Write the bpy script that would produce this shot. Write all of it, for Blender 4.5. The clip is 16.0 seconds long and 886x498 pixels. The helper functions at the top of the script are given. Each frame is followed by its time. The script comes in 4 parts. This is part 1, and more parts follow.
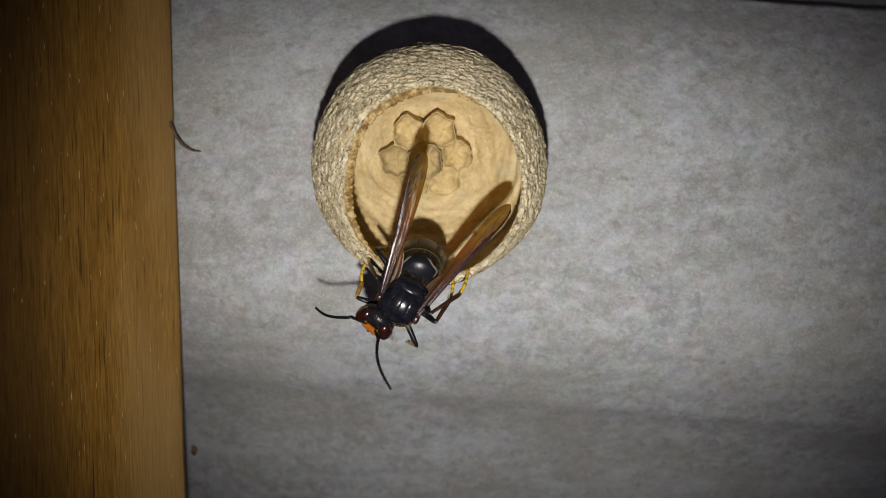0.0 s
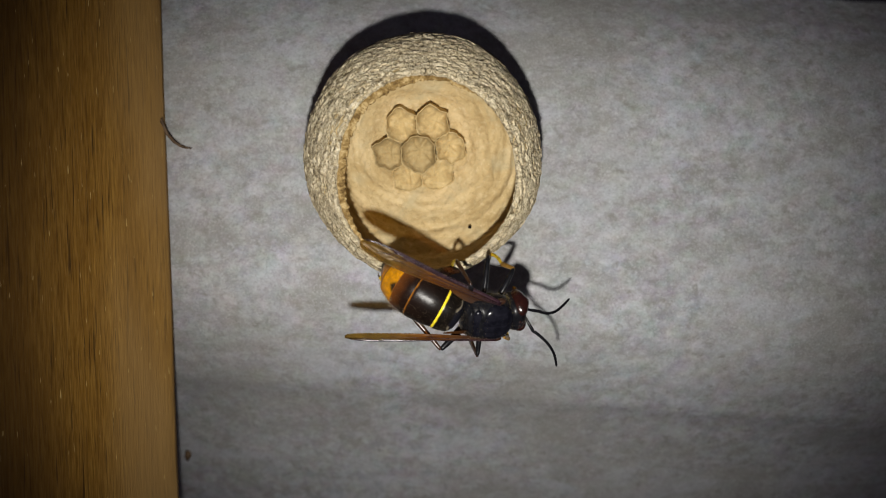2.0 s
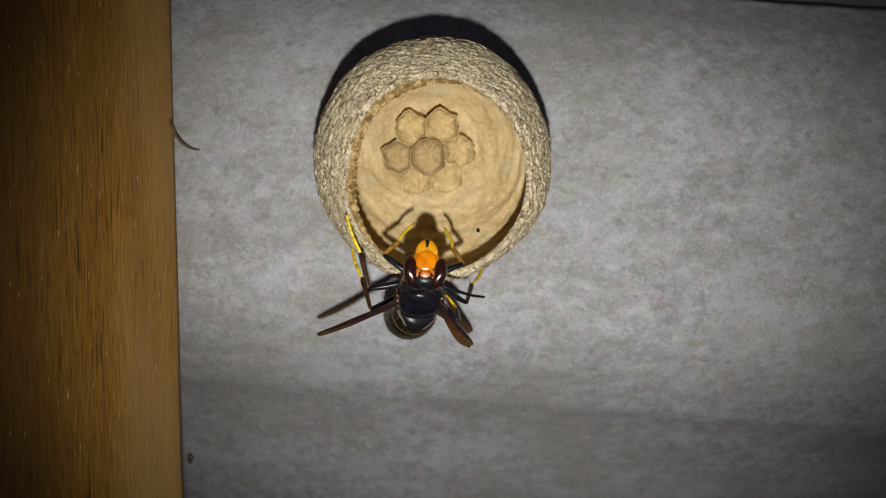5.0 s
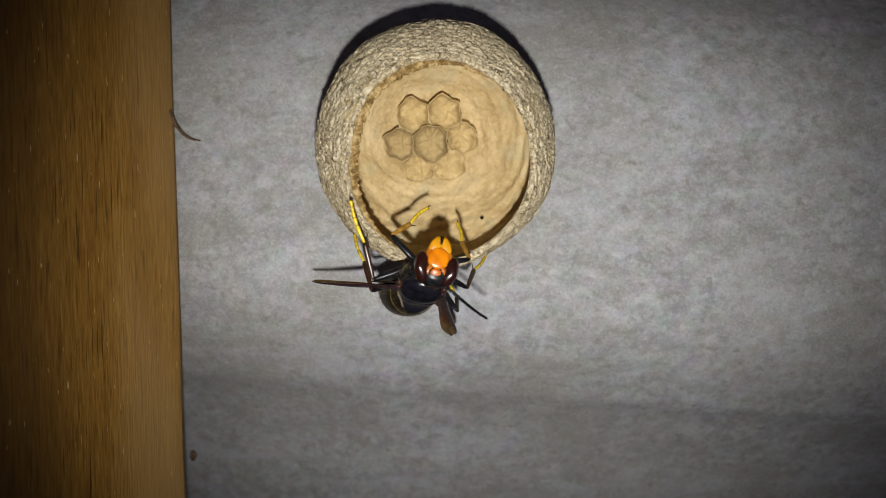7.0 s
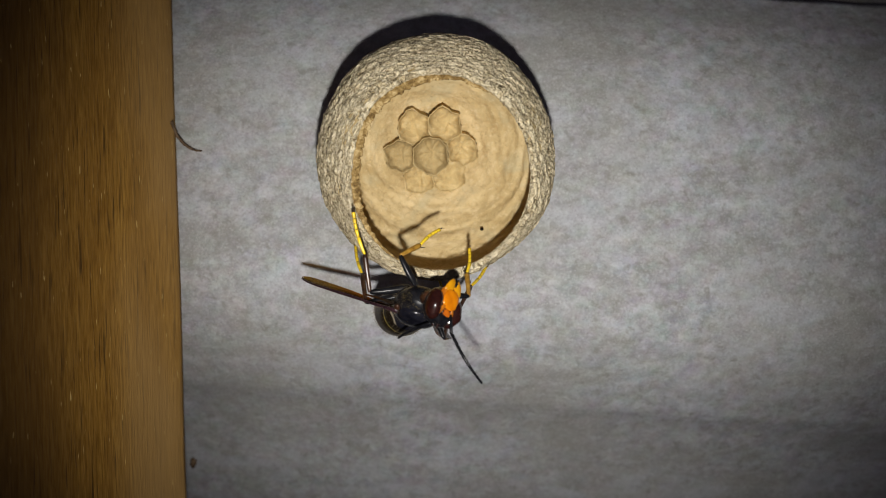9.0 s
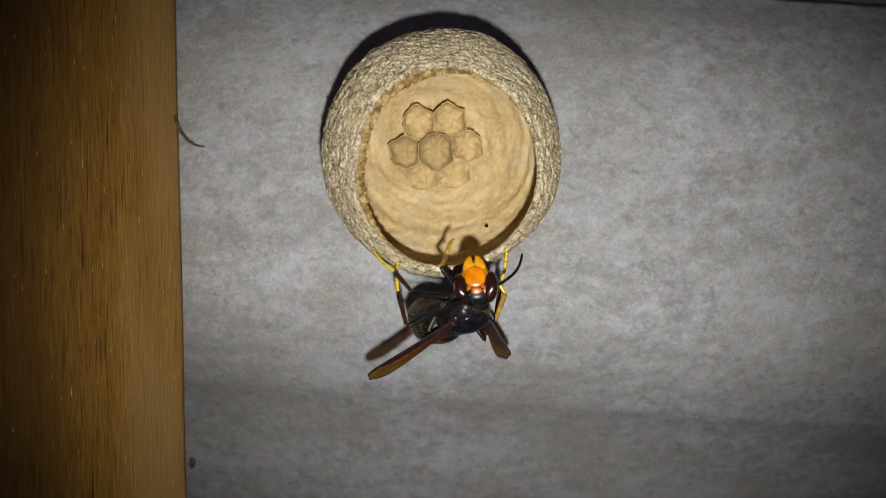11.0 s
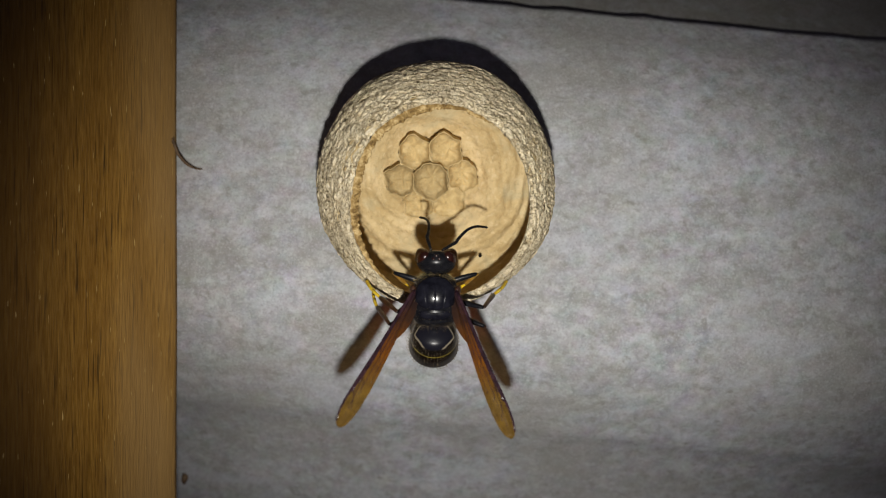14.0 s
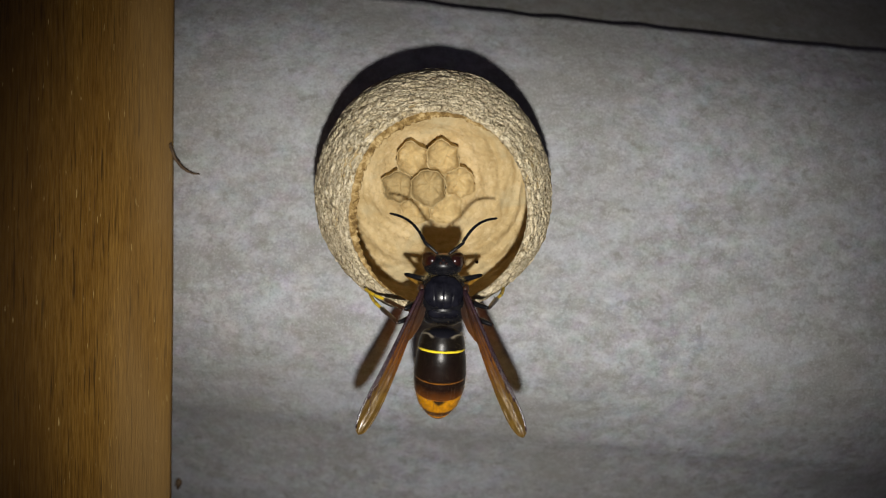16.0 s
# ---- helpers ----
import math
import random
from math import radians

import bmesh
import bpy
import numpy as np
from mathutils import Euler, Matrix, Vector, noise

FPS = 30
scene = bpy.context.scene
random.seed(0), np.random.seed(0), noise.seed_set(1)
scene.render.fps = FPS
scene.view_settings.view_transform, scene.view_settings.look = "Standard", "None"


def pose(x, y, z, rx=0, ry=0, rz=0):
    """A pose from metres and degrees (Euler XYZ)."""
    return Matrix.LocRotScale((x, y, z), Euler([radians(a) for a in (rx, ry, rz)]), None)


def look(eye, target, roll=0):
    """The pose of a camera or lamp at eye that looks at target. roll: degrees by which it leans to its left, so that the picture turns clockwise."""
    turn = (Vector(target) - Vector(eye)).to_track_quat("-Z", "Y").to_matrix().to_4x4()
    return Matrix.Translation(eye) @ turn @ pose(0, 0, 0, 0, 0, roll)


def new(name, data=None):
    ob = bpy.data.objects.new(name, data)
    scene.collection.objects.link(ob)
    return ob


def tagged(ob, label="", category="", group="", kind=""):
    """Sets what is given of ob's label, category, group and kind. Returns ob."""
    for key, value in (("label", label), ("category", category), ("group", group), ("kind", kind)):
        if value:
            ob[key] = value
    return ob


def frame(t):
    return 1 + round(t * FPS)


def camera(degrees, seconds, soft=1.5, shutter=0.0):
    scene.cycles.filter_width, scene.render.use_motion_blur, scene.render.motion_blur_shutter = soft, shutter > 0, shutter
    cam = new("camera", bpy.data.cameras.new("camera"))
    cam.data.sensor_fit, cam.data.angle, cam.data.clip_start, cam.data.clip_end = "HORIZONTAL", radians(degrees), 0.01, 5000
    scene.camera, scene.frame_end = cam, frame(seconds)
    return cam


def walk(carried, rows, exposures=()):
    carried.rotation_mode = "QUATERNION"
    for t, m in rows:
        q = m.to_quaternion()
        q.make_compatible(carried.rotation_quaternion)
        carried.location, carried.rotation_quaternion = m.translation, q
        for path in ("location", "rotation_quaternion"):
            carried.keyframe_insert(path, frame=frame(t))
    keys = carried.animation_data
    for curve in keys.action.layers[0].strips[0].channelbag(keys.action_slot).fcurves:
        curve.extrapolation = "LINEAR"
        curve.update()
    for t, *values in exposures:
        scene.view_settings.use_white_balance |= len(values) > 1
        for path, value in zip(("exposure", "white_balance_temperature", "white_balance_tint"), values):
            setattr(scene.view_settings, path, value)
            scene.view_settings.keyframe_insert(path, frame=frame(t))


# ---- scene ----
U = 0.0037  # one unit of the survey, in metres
cam = camera(63.7, 16.0, soft=0.6)
cam.data.dof.use_dof, cam.data.dof.focus_distance, cam.data.dof.aperture_fstop = True, 31.0 * U, 19.0
METRES, EYE, TILT, LEAN, TURN = 8.0 * U, 1.85, 68.0, 0.0, 0.0
ROWS = [
    (0.0, 0.0, 0.0, 0.0, -0.0, 0.0, -0.0),
    (0.5, -0.0112, 0.0198, -0.0513, -0.3, 0.46, 0.26),
    (1.0, 0.0096, 0.0291, -0.0744, -0.29, 0.65, 0.61),
    (1.5, -0.0114, 0.0554, -0.1314, -0.45, 0.95, 0.79),
    (2.0, 0.0068, 0.0486, -0.1146, -0.32, 0.99, 0.68),
    (2.5, -0.0213, 0.0359, -0.0832, -0.45, 0.96, 0.26),
    (3.0, -0.0211, 0.0338, -0.0811, -0.56, 1.1, 0.5),
    (3.5, -0.0114, 0.0307, -0.08, -0.47, 1.1, 0.36),
    (4.0, -0.037, 0.0423, -0.1107, -0.56, 1.32, 0.21),
    (6.5, -0.0667, 0.0587, -0.1504, -0.47, 1.62, 0.36),
    (7.0, -0.0657, 0.1042, -0.2472, -0.3, 2.05, 0.77),
    (7.5, -0.0736, 0.0961, -0.2282, -0.46, 2.16, 0.79),
    (8.0, -0.0831, 0.0958, -0.2261, -0.43, 2.2, 0.86),
    (8.5, -0.102, 0.0812, -0.1974, -0.52, 2.04, 0.85),
    (9.0, -0.0863, 0.072, -0.1845, -0.57, 2.09, 0.73),
    (11.5, -0.1363, 0.1079, -0.2486, -0.86, 2.66, 0.37),
    (12.0, -0.1199, 0.0883, -0.1949, -0.82, 2.54, 0.17),
    (12.5, -0.1035, 0.0672, -0.1372, -0.73, 2.43, -0.14),
    (13.0, -0.0886, 0.0799, -0.1474, -0.77, 2.57, -0.31),
    (13.5, -0.1113, 0.0562, -0.081, -0.81, 2.56, -0.65),
    (14.0, -0.0789, 0.0744, -0.0789, -0.69, 2.76, -0.73),
    (14.5, -0.0859, 0.0695, -0.0747, -0.79, 3.04, -0.66),
    (15.0, -0.1042, 0.056, -0.0504, -0.98, 3.06, -0.83),
    (15.5, -0.1047, 0.0487, -0.0458, -1.06, 3.06, -1.03),
    (16.0, -0.1099, 0.0557, -0.0621, -1.35, 3.04, -0.98),
]
PLACE = pose(0, 0, EYE, TILT, LEAN, TURN)  # x right, y away from the eye, z up the roof slope
walk(cam, [(t, PLACE @ pose(METRES * x, METRES * y, METRES * z, 90 + pitch, roll, yaw)) for t, x, y, z, yaw, pitch, roll in ROWS],
     exposures=((0.0, 0.02), (3.0, -0.02), (4.0, -0.08), (6.5, 0.0), (9.0, 0.0), (12.0, -0.03), (14.5, 0.04), (16.0, 0.0)))


# ---- world and light ----
world = bpy.data.worlds.new("night")
scene.world = world
world.use_nodes = True
world.node_tree.nodes["Background"].inputs[0].default_value = (0.62, 0.55, 0.72, 1)
world.node_tree.nodes["Background"].inputs[1].default_value = 0.04

torch = bpy.data.lights.new("torch", "SPOT")
torch.energy, torch.color = 0.9, (1.0, 0.965, 0.900)
torch.spot_size, torch.spot_blend, torch.shadow_soft_size = radians(77), 1.0, 0.0016
torch_ob = new("torch", torch)
torch_ob.matrix_world = PLACE @ look((-0.4 * U, 0.0, -5.55 * U), (1.9 * U, 38 * U, -0.4 * U))


# ---- materials ----
class Nodes:
    """Short hand for one node material."""

    def __init__(self, name, rough=0.6, spec=0.5, metal=0.0):
        self.mat = bpy.data.materials.new(name)
        self.mat.use_nodes = True
        self.tree = self.mat.node_tree
        self.bsdf = self.tree.nodes["Principled BSDF"]
        self.put("Roughness", rough), self.put("Specular IOR Level", spec), self.put("Metallic", metal)

    def put(self, socket, value):
        if isinstance(value, (int, float, tuple)):
            self.bsdf.inputs[socket].default_value = value
        else:
            self.tree.links.new(value, self.bsdf.inputs[socket])

    def node(self, kind, **values):
        n = self.tree.nodes.new(kind)
        for key, value in values.items():
            if key in n.inputs:
                if isinstance(value, (int, float, tuple)):
                    n.inputs[key].default_value = value
                else:
                    self.tree.links.new(value, n.inputs[key])
        return n

    def coords(self, which="Object", scale=(1, 1, 1), turn=(0, 0, 0)):
        c = self.node("ShaderNodeTexCoord")
        m = self.node("ShaderNodeMapping", Vector=c.outputs[which], Scale=scale, Rotation=turn)
        return m.outputs[0]

    def noise(self, vector, scale, detail=4.0, rough=0.6, distort=0.0):
        return self.node("ShaderNodeTexNoise", Vector=vector, Scale=scale, Detail=detail, Roughness=rough, Distortion=distort).outputs[0]

    def ramp(self, value, stops, smooth=False):
        n = self.node("ShaderNodeValToRGB", Fac=value)
        e = n.color_ramp.elements
        while len(e) < len(stops):
            e.new(0.5)
        for k, (place, colour) in zip(e, stops):
            k.position = place
            k.color = (*colour, 1) if isinstance(colour, tuple) else (colour, colour, colour, 1)
        n.color_ramp.interpolation = "EASE" if smooth else "LINEAR"
        return n.outputs[0]

    def mix(self, factor, a, b, mode="MIX"):
        n = self.tree.nodes.new("ShaderNodeMix")
        n.data_type, n.blend_type = "RGBA", mode
        for k, value in ((0, factor), (6, a), (7, b)):
            if isinstance(value, (int, float)):
                n.inputs[k].default_value = value
            elif isinstance(value, tuple):
                n.inputs[k].default_value = (*value, 1)
            else:
                self.tree.links.new(value, n.inputs[k])
        return n.outputs[2]

    def math(self, what, a, b=0.5):
        n = self.tree.nodes.new("ShaderNodeMath")
        n.operation = what
        for k, value in ((0, a), (1, b)):
            if isinstance(value, (int, float)):
                n.inputs[k].default_value = value
            else:
                self.tree.links.new(value, n.inputs[k])
        return n.outputs[0]

    def bump(self, height, strength=0.5, distance=0.0003, under=None):
        n = self.node("ShaderNodeBump", Height=height, Strength=strength, Distance=distance)
        if under is not None:
            self.tree.links.new(under, n.inputs["Normal"])
        self.put("Normal", n.outputs[0])
        return n.outputs[0]


def cement(name="fibre_cement", grime=0.0):
    n = Nodes(name, 0.85, 0.25)
    v = n.coords("Object", (1.0, 0.25, 1.15))
    big = n.noise(v, 30, 3, 0.55)
    mid = n.noise(v, 300, 5, 0.66, 0.2)
    fine = n.noise(n.coords("Object", (0.9, 0.25, 1.15)), 950, 3, 0.6, 0.3)
    spot = n.noise(n.coords("Object", (0.9, 0.25, 1.1)), 430, 3, 0.5, 0.1)
    hue = n.node("ShaderNodeTexNoise", Vector=n.coords("Object", (1, 0.25, 1.2)), Scale=230.0, Detail=3.0, Roughness=0.6).outputs["Color"]
    colour = n.ramp(mid, [(0.32, (0.245, 0.246, 0.252)), (0.50, (0.354, 0.362, 0.386)), (0.68, (0.462, 0.475, 0.512))])
    colour = n.mix(0.3, colour, hue, "SOFT_LIGHT")
    colour = n.mix(n.ramp(big, [(0.40, 0.0), (0.66, 0.7)]), colour, (0.318, 0.312, 0.286))
    colour = n.mix(n.ramp(spot, [(0.28, 0.8), (0.42, 0.0)]), colour, (0.225, 0.220, 0.205))
    colour = n.mix(n.ramp(fine, [(0.30, 0.5), (0.46, 0.0)]), colour, (0.25, 0.245, 0.235))
    colour = n.mix(n.ramp(fine, [(0.54, 0.0), (0.74, 0.45)]), colour, (0.54, 0.55, 0.575))
    wash = n.noise(n.coords("Object", (0.8, 0.4, 1.9), (0, 0.5, 0)), 55, 4, 0.62, 0.8)
    colour = n.mix(n.ramp(wash, [(0.36, 0.5), (0.5, 0.0)]), colour, (0.270, 0.266, 0.255))
    colour = n.mix(n.ramp(wash, [(0.52, 0.0), (0.66, 0.42)]), colour, (0.445, 0.462, 0.515))
    grit = n.noise(n.coords("Object"), 2600, 2, 0.6)
    colour = n.mix(n.ramp(grit, [(0.32, 0.42), (0.46, 0.0)]), colour, (0.21, 0.205, 0.20))
    colour = n.mix(n.ramp(grit, [(0.56, 0.0), (0.70, 0.38)]), colour, (0.58, 0.59, 0.61))
    if grime:
        colour = n.mix(grime, colour, (0.10, 0.092, 0.065))
    n.put("Base Color", colour)
    n.bump(n.math("ADD", mid, fine), 0.45, 0.00028)
    return n.mat


def timber():
    n = Nodes("stained_timber", 0.6, 0.16)
    v = n.coords("Object", (1.0, 1.0, 0.09))
    grain = n.noise(v, 2300, 4, 0.65, 0.3)
    pores = n.noise(n.coords("Object", (1.0, 1.0, 0.045)), 2100, 3, 0.55, 0.2)
    broad = n.noise(v, 150, 3, 0.55, 0.6)
    patch = n.noise(n.coords("Object", (1, 1, 0.35)), 60, 4, 0.6)
    colour = n.ramp(grain, [(0.30, (0.185, 0.087, 0.011)), (0.5, (0.310, 0.156, 0.023)), (0.70, (0.43, 0.234, 0.042))])
    colour = n.mix(n.ramp(broad, [(0.36, 0.4), (0.60, 0.0)]), colour, (0.15, 0.064, 0.007))
    colour = n.mix(n.ramp(pores, [(0.32, 0.8), (0.42, 0.0)]), colour, (0.045, 0.020, 0.004))
    # a pale stain near the edge that meets the sheet, widened to paint in brighter light
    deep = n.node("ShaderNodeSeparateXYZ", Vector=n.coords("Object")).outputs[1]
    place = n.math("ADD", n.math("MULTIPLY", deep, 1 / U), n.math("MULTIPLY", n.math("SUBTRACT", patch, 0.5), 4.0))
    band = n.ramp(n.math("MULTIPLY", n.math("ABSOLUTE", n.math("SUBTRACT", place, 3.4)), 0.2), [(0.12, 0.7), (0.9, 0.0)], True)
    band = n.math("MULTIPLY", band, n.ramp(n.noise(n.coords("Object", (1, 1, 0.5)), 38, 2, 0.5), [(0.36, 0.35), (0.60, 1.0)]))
    # darker away from the sheet: the torch's fall-off painted into the wood
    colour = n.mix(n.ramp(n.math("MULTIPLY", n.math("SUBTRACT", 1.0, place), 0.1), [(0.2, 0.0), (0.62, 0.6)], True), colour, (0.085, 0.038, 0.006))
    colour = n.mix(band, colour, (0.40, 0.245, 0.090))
    # bright flecks in the colour paint the glints along the grain
    fleck = n.noise(n.coords("Object", (1, 1, 0.14)), 2600, 1, 0.5)
    colour = n.mix(n.ramp(fleck, [(0.745, 0.0), (0.78, 0.9)]), colour, (0.70, 0.50, 0.18))
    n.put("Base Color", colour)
    n.put("Roughness", n.ramp(grain, [(0.35, 0.7), (0.65, 0.45)]))
    n.bump(n.math("ADD", grain, n.math("MULTIPLY", pores, 0.6)), 0.45, 0.0003)
    return n.mat


def paper_outside():
    n = Nodes("nest_paper_outside", 0.9, 0.15)
    flat = n.coords("Object", (300, 300, 1150))
    warp = n.node("ShaderNodeTexNoise", Vector=flat, Scale=0.9, Detail=4.0, Roughness=0.6).outputs["Color"]
    streak = n.noise(n.coords("Object", (240, 240, 1250)), 1.5, 6, 0.74, 1.2)
    fine = n.noise(n.coords("Object", (620, 620, 1500)), 2.6, 3, 0.65, 0.5)
    broad = n.noise(n.coords("Object"), 130, 3, 0.5)
    pit = n.noise(n.coords("Object", (700, 700, 1100)), 1.1, 1, 0.5)
    colour = n.ramp(streak, [(0.33, (0.21, 0.150, 0.078)), (0.43, (0.52, 0.425, 0.260)), (0.52, (0.70, 0.595, 0.395)), (0.62, (0.84, 0.745, 0.545))])
    colour = n.mix(n.ramp(fine, [(0.34, 0.7), (0.46, 0.0)]), colour, (0.22, 0.15, 0.075))
    colour = n.mix(n.ramp(fine, [(0.54, 0.0), (0.68, 0.55)]), colour, (0.87, 0.80, 0.64))
    colour = n.mix(n.ramp(broad, [(0.42, 0.0), (0.68, 0.4)]), colour, (0.55, 0.455, 0.31))
    gaps = []
    for scale, wide in ((1.05, 0.05), (2.3, 0.06)):
        edge = n.node("ShaderNodeTexVoronoi", Vector=n.mix(0.9, flat, warp, "ADD"), Scale=scale, Randomness=1.0)
        edge.feature = "DISTANCE_TO_EDGE"
        gaps.append(n.ramp(edge.outputs["Distance"], [(0.0, 1.0), (wide, 0.0)]))
    gap = n.math("MULTIPLY", n.math("MAXIMUM", gaps[0], n.math("MULTIPLY", gaps[1], 0.6)), n.ramp(streak, [(0.42, 1.0), (0.56, 0.25)]))
    gap = n.math("MAXIMUM", gap, n.ramp(pit, [(0.72, 0.0), (0.76, 1.0)]))
    colour = n.mix(n.math("MULTIPLY", gap, 0.62), colour, (0.085, 0.055, 0.025))
    n.put("Base Color", colour)
    h = n.math("ADD", n.math("MULTIPLY", streak, 1.6), n.math("ADD", n.math("MULTIPLY", fine, 0.8), n.math("MULTIPLY", gap, -0.9)))
    n.bump(h, 0.9, 0.00055)
    return n.mat


def paper_inside():
    n = Nodes("nest_paper_inside", 0.9, 0.15)
    ring = n.noise(n.coords("Object", (190, 190, 700)), 0.7, 4, 0.6, 0.8)
    fleck = n.noise(n.coords("Object", (1000, 1000, 1200)), 0.9, 5, 0.7, 0.5)
    grey = n.noise(n.coords("Object"), 150, 3, 0.55, 0.5)
    colour = n.ramp(ring, [(0.34, (0.44, 0.32, 0.150)), (0.5, (0.54, 0.41, 0.21)), (0.66, (0.62, 0.485, 0.27))])
    colour = n.mix(n.ramp(fleck, [(0.30, 0.7), (0.46, 0.0)]), colour, (0.33, 0.23, 0.10))
    colour = n.mix(n.ramp(fleck, [(0.54, 0.0), (0.70, 0.55)]), colour, (0.72, 0.60, 0.385))
    colour = n.mix(n.ramp(grey, [(0.52, 0.0), (0.68, 0.5)]), colour, (0.45, 0.40, 0.255))
    n.put("Base Color", colour)
    n.bump(n.math("ADD", n.math("MULTIPLY", ring, 0.6), fleck), 0.5, 0.00045)
    return n.mat


def comb_paper(name="comb_paper", olive=0.16):
    n = Nodes(name, 0.9, 0.15)
    v = n.coords("Object")
    a, b = n.noise(v, 330, 5, 0.65, 0.4), n.noise(v, 1100, 3, 0.6)
    colour = n.ramp(a, [(0.34, (0.42, 0.30, 0.135)), (0.5, (0.56, 0.42, 0.20)), (0.64, (0.68, 0.53, 0.28))])
    colour = n.mix(n.ramp(b, [(0.56, 0.0), (0.72, 0.5)]), colour, (0.70, 0.59, 0.38))
    if olive:
        colour = n.mix(olive, colour, (0.27, 0.20, 0.095))
    n.put("Base Color", colour)
    n.bump(n.math("ADD", a, n.math("MULTIPLY", b, 0.6)), 0.7, 0.0005)
    return n.mat


def torn_paper():
    n = Nodes("nest_paper_torn", 0.9, 0.15)
    a = n.noise(n.coords("Object", (800, 800, 1500)), 1.2, 4, 0.7, 0.5)
    n.put("Base Color", n.ramp(a, [(0.36, (0.09, 0.052, 0.017)), (0.5, (0.23, 0.15, 0.055)), (0.64, (0.43, 0.32, 0.155))]))
    n.bump(a, 0.8, 0.0004)
    return n.mat


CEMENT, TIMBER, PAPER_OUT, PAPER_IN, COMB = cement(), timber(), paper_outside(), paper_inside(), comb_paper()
COMB_OLIVE = comb_paper("olive_comb_paper", 0.55)
PAPER_EDGE, CEMENT_GRIMY = torn_paper(), cement("grimy_fibre_cement", 0.6)
PAPER_FRAY = Nodes("frayed_paper", 0.9, 0.15)
PAPER_FRAY.put("Base Color", PAPER_FRAY.ramp(PAPER_FRAY.noise(PAPER_FRAY.coords("Object"), 700), [(0.4, (0.40, 0.31, 0.18)), (0.6, (0.78, 0.67, 0.46))]))
PAPER_FRAY = PAPER_FRAY.mat
FIBRE = Nodes("dry_fibre", 0.8, 0.2)
FIBRE.put("Base Color", FIBRE.ramp(FIBRE.noise(FIBRE.coords("Object"), 900), [(0.35, (0.05, 0.03, 0.018)), (0.65, (0.17, 0.115, 0.07))]))
FIBRE = FIBRE.mat
BLACK_SPOT = Nodes("dark_pit", 0.9, 0.1).mat
BLACK_SPOT.node_tree.nodes["Principled BSDF"].inputs["Base Color"].default_value = (0.012, 0.008, 0.005, 1)


# ---- shared builders ----
def mesh_of(name, verts, faces, material, smooth=True, uv=None):
    me = bpy.data.meshes.new(name)
    me.from_pydata([tuple(v) for v in verts], [], faces)
    me.materials.append(material)
    if smooth:
        me.polygons.foreach_set("use_smooth", [True] * len(me.polygons))
    if uv is not None:
        layer = me.uv_layers.new(name="UVMap")
        index = np.zeros(len(me.loops), dtype=np.int32)
        me.loops.foreach_get("vertex_index", index)
        layer.data.foreach_set("uv", np.asarray(uv, dtype=np.float32)[index].ravel())
    me.update()
    return me


def part_of(name, me, parent, label="", at=None):
    ob = new(name, me)
    ob.parent = parent
    if at is not None:
        ob.matrix_basis = at
    return tagged(ob, label=label) if label else ob


def grid_faces(rows, cols, wrap=False, flip=False):
    out = []
    for i in range(rows - 1):
        for j in range(cols if wrap else cols - 1):
            a, b = i * cols + j, i * cols + (j + 1) % cols
            c, d = b + cols, a + cols
            out.append((d, c, b, a) if flip else (a, b, c, d))
    return out


MM = 0.001


def ball(name, half, material, cols=24, rows=14, at=(0, 0, 0), pinch=0.0, square=2.0):
    """An ellipsoid; pinch dents its inner side into a kidney shape (y towards zero)."""
    verts = []
    for i in range(rows + 1):
        th = math.pi * i / rows
        for j in range(cols):
            ph = 2 * math.pi * j / cols
            x, y, z = math.sin(th) * math.cos(ph), math.sin(th) * math.sin(ph), math.cos(th)
            if square != 2.0:
                big = (abs(y) ** square + abs(z) ** square + abs(x) ** square) ** (1 / square)
                x, y, z = x / big, y / big, z / big
            y += pinch * math.exp(-((z - 0.15) / 0.35) ** 2) * max(x, 0)
            verts.append(((x * half[0] + at[0]) * MM, (y * half[1] + at[1]) * MM, (z * half[2] + at[2]) * MM))
    me = mesh_of(name, verts, grid_faces(rows + 1, cols, True, True), material)
    return me


def fuzz(name, roots, length, material, seed, thick=0.0065):
    """Fine hairs as thin spikes from (point, direction) roots, in millimetres."""
    rng = random.Random(seed)
    verts, faces = [], []
    for p, d in roots:
        p, d = Vector(p), Vector(d).normalized()
        d = (d + Vector((rng.uniform(-0.5, 0.5), rng.uniform(-0.5, 0.5), rng.uniform(-0.5, 0.5)))).normalized()
        a = d.orthogonal().normalized()
        b = d.cross(a)
        n, r, k = len(verts), thick, length * rng.uniform(0.5, 1.2)
        for q in range(3):
            verts.append((p + (a * math.cos(q * 2.094) + b * math.sin(q * 2.094)) * r) * MM)
        verts.append((p + d * k) * MM)
        faces += [(n, n + 1, n + 3), (n + 1, n + 2, n + 3), (n + 2, n, n + 3)]
    return mesh_of(name, verts, faces, material, smooth=False)


def skin_roots(me, count, seed, keep=None):
    """Random roots on a mesh, in millimetres."""
    rng = random.Random(seed)
    polys = [p for p in me.polygons if keep is None or keep(p.center / MM, p.normal)]
    return [(tuple(p.center / MM), tuple(p.normal)) for p in (rng.choice(polys) for _ in range(count))]


# ---- the roof sheets ----


